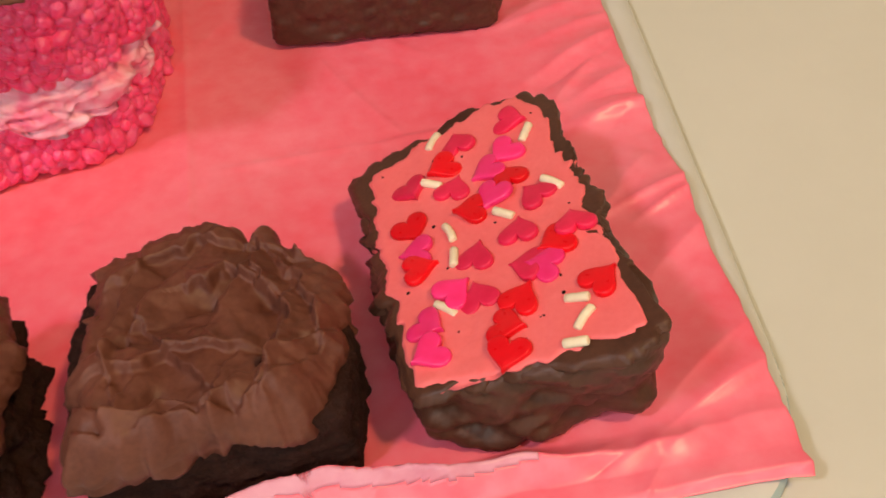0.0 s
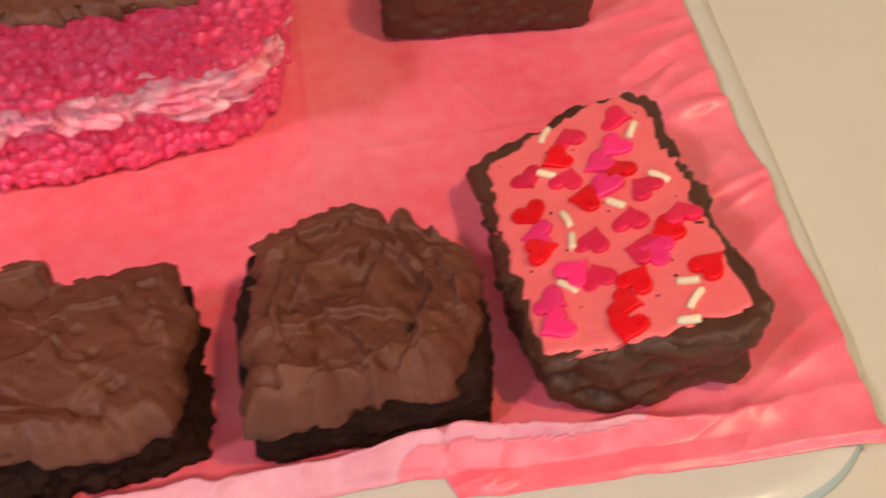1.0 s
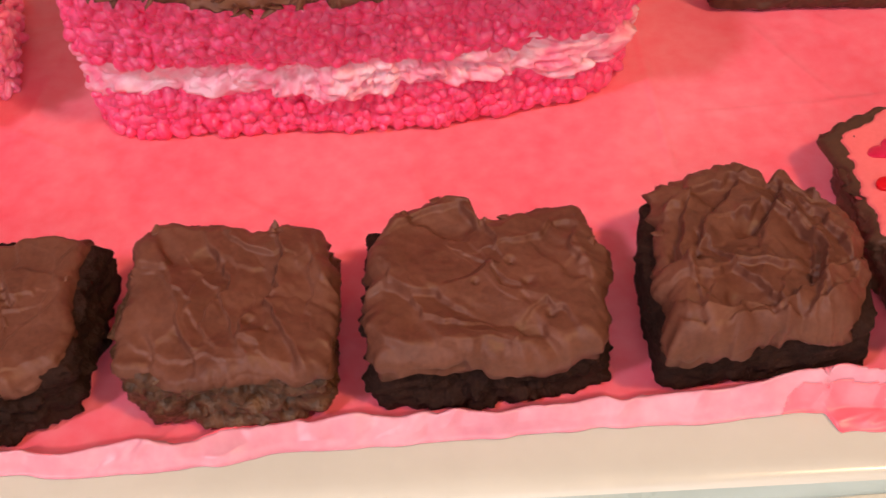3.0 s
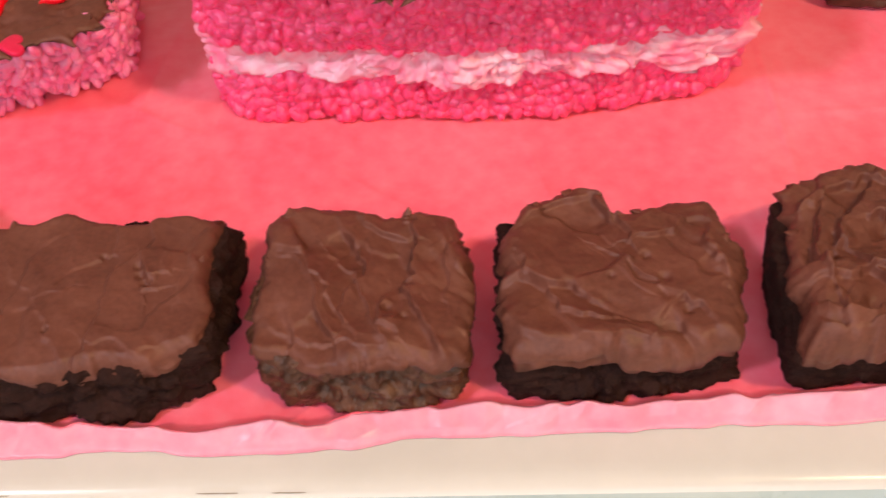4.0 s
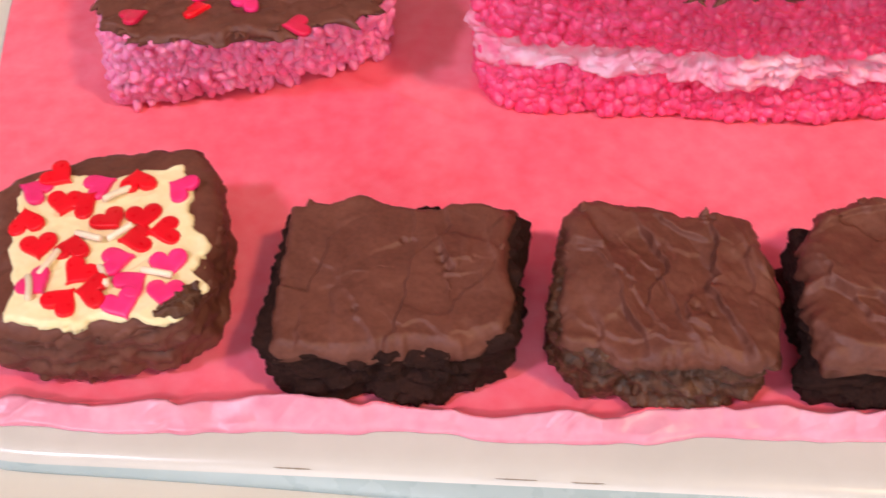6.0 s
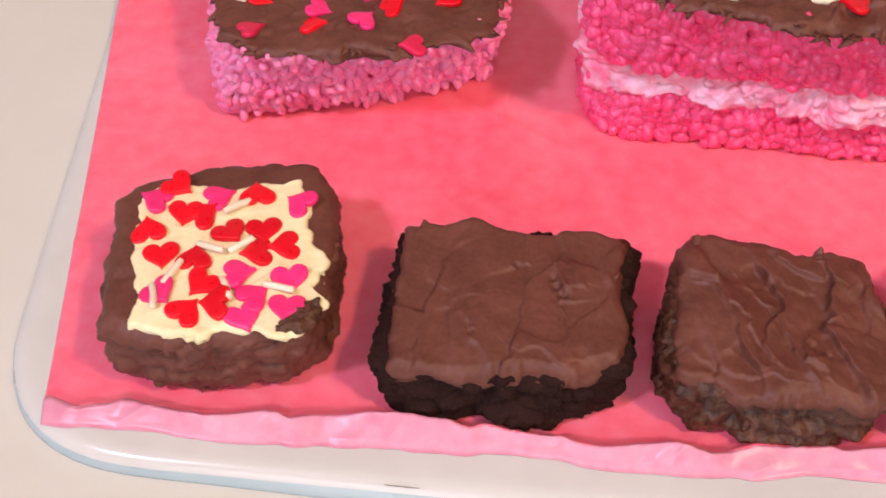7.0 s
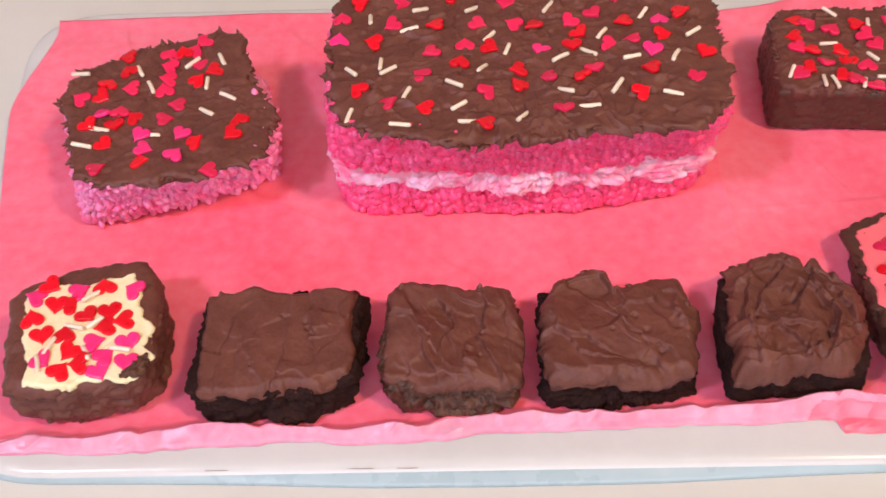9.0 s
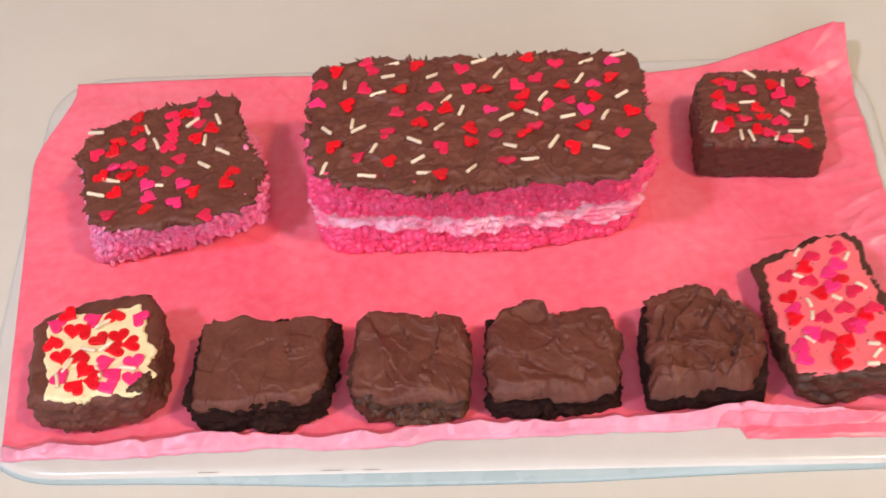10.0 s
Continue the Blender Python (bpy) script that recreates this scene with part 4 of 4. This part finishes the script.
part("pink_icing", *shifted(slab([(0.2569, 0.0040), (0.2737, 0.0005), (0.2886, -0.0010), (0.2990, -0.0028), (0.2985, 0.0117), (0.2980, 0.0289), (0.2976, 0.0484), (0.2960, 0.0702), (0.2914, 0.0772), (0.2818, 0.0762), (0.2706, 0.0740), (0.2582, 0.0690), (0.2567, 0.0518), (0.2567, 0.0349), (0.2562, 0.0233)], plane(0.0185, ROSE_AT, ROSE_SLOPE), rose_top, seed=350, ragged=0.0009, flakes=0.0012, edge=0.0012, soften=2.0, lumps=0.0002, hem=0.0003), rose), ROSE_ICING, rose, "flat matte pink icing with ragged edges")
bits = bmesh.new()
bmesh.ops.create_icosphere(bits, subdivisions=1, radius=0.0005)
CRUMB_MESH = bpy.data.meshes.new("chocolate_crumb")
bits.to_mesh(CRUMB_MESH)
bits.free()
CRUMB_MESH.materials.append(CRUMB)
for _ in range(26):
    cx, cy = rng.uniform(0.259, 0.297), rng.uniform(0.004, 0.070)
    ob = new("chocolate_crumb", CRUMB_MESH)
    ob.parent = rose
    k = rng.uniform(0.4, 1.0)
    ob.matrix_local = Matrix.Translation(Vector((cx, cy, float(rose_top(np.array([cx]), np.array([cy]))[0]))) - rose.location) @ pose(0, 0, 0, 0, 0, rng.uniform(0, 360)) @ Matrix.Diagonal((k * rng.uniform(0.8, 1.8), k, k * 0.6, 1))
sprinkle(rose, rose_top, ROSE_RED, "red", rng, size=1.06, sink=0.0006)
sprinkle(rose, rose_top, ROSE_ROSE, "rose", rng, size=1.06, sink=0.0008)
sprinkle(rose, rose_top, ROSE_PINK, "pink", rng, size=1.06, lift=0.0004)
sprinkle(rose, rose_top, ROSE_RODS, "rod", rng, short=True)

# ---- coated brownie at the back ----
coated = thing("brownie", (0.27, 0.16, 0), "square chocolate-coated brownie topped with heart sprinkles", "brownie")
COATED_LOW = [(0.2390, 0.1450), (0.3010, 0.1385), (0.3060, 0.1495), (0.3100, 0.1935), (0.3000, 0.1995), (0.2480, 0.2025), (0.2440, 0.1935)]
COATED_TOP = [(0.2400, 0.1422), (0.2990, 0.1367), (0.3030, 0.1472), (0.3070, 0.1882), (0.2980, 0.1952), (0.2520, 0.1982), (0.2450, 0.1902)]
coated_top = strokes(0.0266, 71, 5, 0.0014, 0.0003, width=120, folds=0.4, chop=1.6, dabs=(0.0065, 0.22))
part("brownie_body", *shifted(block(COATED_LOW, COATED_TOP, 0.0, 0.0245, rough=0.0005, lump=0.0007, seed=360), coated), FROST_DARK, coated, "smooth dark chocolate sides")
part("frosting", *shifted(slab(COATED_TOP, level(0.0210), coated_top, seed=370, ragged=0.0008, flakes=0.0005, edge=0.004), coated), FROSTING, coated, "spread chocolate frosting")
tagged(part("torn_frosting", *shifted(torn_edge(COATED_TOP, coated_top, 45, rng, (0.0015, 0.0035)), coated), FROSTING, coated, "torn flakes along frosting edge"), kind="stuff")
sprinkle(coated, coated_top, COATED_RED, "red", rng, size=1.1)
sprinkle(coated, coated_top, COATED_ROSE, "rose", rng, size=1.1, lift=0.0004)
sprinkle(coated, coated_top, COATED_RODS, "rod", rng, lift=0.0004)

# ---- single crisped-rice treat ----
crisp = thing("crisped_rice_treat", (-0.03, 0.14, 0), "pink crisped-rice square under chocolate frosting with sprinkles", "treat")
CRISP_LOW = [(-0.0662, 0.1030), (-0.0250, 0.1135), (0.0130, 0.1275), (0.0160, 0.1410), (0.0060, 0.1905), (-0.0400, 0.1885), (-0.0760, 0.1665), (-0.0790, 0.1325)]
CRISP_TOP = [(-0.0620, 0.1000), (-0.0495, 0.0955), (-0.0200, 0.0975), (-0.0006, 0.1008), (0.0110, 0.1085), (0.0178, 0.1155), (0.0185, 0.1320), (0.0040, 0.1650), (0.0000, 0.1830), (-0.0370, 0.1795), (-0.0680, 0.1645), (-0.0765, 0.1470), (-0.0670, 0.1250)]
CRISP_FROST = [(-0.0634, 0.0994), (-0.0501, 0.0940), (-0.0200, 0.0960), (-0.0006, 0.0993), (0.0110, 0.1070), (0.0184, 0.1143), (0.0196, 0.1320), (0.0090, 0.1540), (0.0052, 0.1650), (0.0010, 0.1850), (-0.0111, 0.1886), (-0.0373, 0.1817), (-0.0691, 0.1665), (-0.0787, 0.1480), (-0.0690, 0.1250)]
crisp_top = strokes(0.0366, 81, 25, 0.0016, 0.0003, width=120, folds=0.35, chop=1.8, dabs=(0.0075, 0.14))
part("crisped_rice", *shifted(block(CRISP_LOW, CRISP_TOP, 0.0, 0.0340, rough=0.0006, lump=0.0012, seed=380, shrink=0.0018), crisp), GRAIN_PALE, crisp, "pink pressed crisped rice")
tagged(part("puffed_rice", *shifted(grains(CRISP_LOW, CRISP_TOP, 0.0005, 0.0338, 1500, rng, (0.0013, 0.0022), 1.9, 0.0010), crisp), GRAIN_PALE, crisp, "bright pink puffed grains"), kind="stuff")
part("frosting", *shifted(slab(CRISP_FROST, wavy(0.0342, 0.0012, 88), crisp_top, n=420, rings=80, seed=390, ragged=0.0012, flakes=0.0030, edge=0.0026, edge_drop=0.7, soften=2.5), crisp), FROSTING, crisp, "thick chocolate frosting with flaky edges")
tagged(part("torn_frosting", *shifted(torn_edge(CRISP_FROST, crisp_top, 80, rng), crisp), FROSTING, crisp, "torn flakes along frosting edge"), kind="stuff")
for spots, kind in ((CRISP_RED, "red"), (CRISP_ROSE, "rose"), (CRISP_PINK, "pink"), (CRISP_RODS, "rod")):
    sprinkle(crisp, crisp_top, spots, kind, rng, size=1.1, lift=0.0003 * (kind == "pink"))

# ---- layered crisped-rice loaf ----
loaf = thing("crisped_rice_cake", (0.125, 0.14, 0), "long two-layer pink crisped-rice cake with filling and chocolate frosting", "cake")
LOAF_LOW = [(0.0460, 0.1135), (0.0520, 0.1055), (0.0980, 0.1020), (0.1500, 0.1000), (0.1960, 0.1080), (0.2080, 0.1245), (0.2090, 0.1705), (0.2000, 0.1825), (0.0540, 0.1855), (0.0460, 0.1725)]
LOAF_MID = [(0.0440, 0.1140), (0.0520, 0.1040), (0.0980, 0.0980), (0.1500, 0.0960), (0.1990, 0.1030), (0.2120, 0.1190), (0.2110, 0.1690), (0.2020, 0.1800), (0.0530, 0.1820), (0.0440, 0.1710)]
LOAF_TOP = [(0.0470, 0.1070), (0.0535, 0.0975), (0.0750, 0.0905), (0.1037, 0.0855), (0.1300, 0.0878), (0.1600, 0.0898), (0.1850, 0.0900), (0.1985, 0.0935), (0.2045, 0.1020), (0.2080, 0.1550), (0.2030, 0.1690), (0.0540, 0.1735), (0.0470, 0.1640)]
LOAF_FROST = [(0.0460, 0.1071), (0.0525, 0.0935), (0.0750, 0.0850), (0.1037, 0.0788), (0.1300, 0.0815), (0.1600, 0.0840), (0.1850, 0.0840), (0.1990, 0.0885), (0.2050, 0.0990), (0.2095, 0.1543), (0.2044, 0.1702), (0.1669, 0.1736), (0.1100, 0.1745), (0.0736, 0.1753), (0.0482, 0.1708), (0.0455, 0.1400)]
loaf_top = strokes(0.0650, 91, 15, 0.0019, 0.0003, width=120, folds=0.45, chop=1.8, dabs=(0.0065, 0.24))
part("lower_layer", *shifted(block(LOAF_LOW, LOAF_LOW, 0.0, 0.0180, n=420, rough=0.0006, lump=0.0012, seed=400, shrink=0.0018), loaf), GRAIN, loaf, "pink crisped-rice layer")
tagged(part("puffed_rice", *shifted(grains(LOAF_LOW, LOAF_LOW, 0.0005, 0.0185, 2100, rng), loaf), GRAIN, loaf, "bright pink puffed grains"), kind="stuff")
part("filling", *shifted(block(LOAF_MID, LOAF_MID, 0.0165, 0.0335, n=700, rings=34, rough=0.0009, lump=0.0036, seed=410, freq=75.0, wave=0.0030, shrink=0.0006, crease=0.0030), loaf), FILLING, loaf, "pale pink whipped filling")
part("upper_layer", *shifted(block(LOAF_MID, LOAF_TOP, 0.0310, 0.0618, n=420, rough=0.0006, lump=0.0012, seed=420, shrink=0.0018), loaf), GRAIN, loaf, "pink crisped-rice layer")
tagged(part("puffed_rice", *shifted(grains(LOAF_MID, LOAF_TOP, 0.0300, 0.0618, 3700, rng), loaf), GRAIN, loaf, "bright pink puffed grains"), kind="stuff")
part("frosting", *shifted(slab(LOAF_FROST, wavy(0.0622, 0.0013, 87), loaf_top, n=700, rings=110, seed=430, ragged=0.0014, flakes=0.0032, edge=0.0026, edge_drop=0.7, soften=2.5), loaf), FROSTING, loaf, "spread chocolate frosting with flaky edges")
tagged(part("torn_frosting", *shifted(torn_edge(LOAF_FROST, loaf_top, 150, rng), loaf), FROSTING, loaf, "torn flakes along frosting edge"), kind="stuff")
for spots, kind in ((LOAF_RED, "red"), (LOAF_ROSE, "rose"), (LOAF_PINK, "pink"), (LOAF_RODS, "rod")):
    sprinkle(loaf, loaf_top, spots, kind, rng, size=1.05, lift=0.0004 * (kind == "red"))
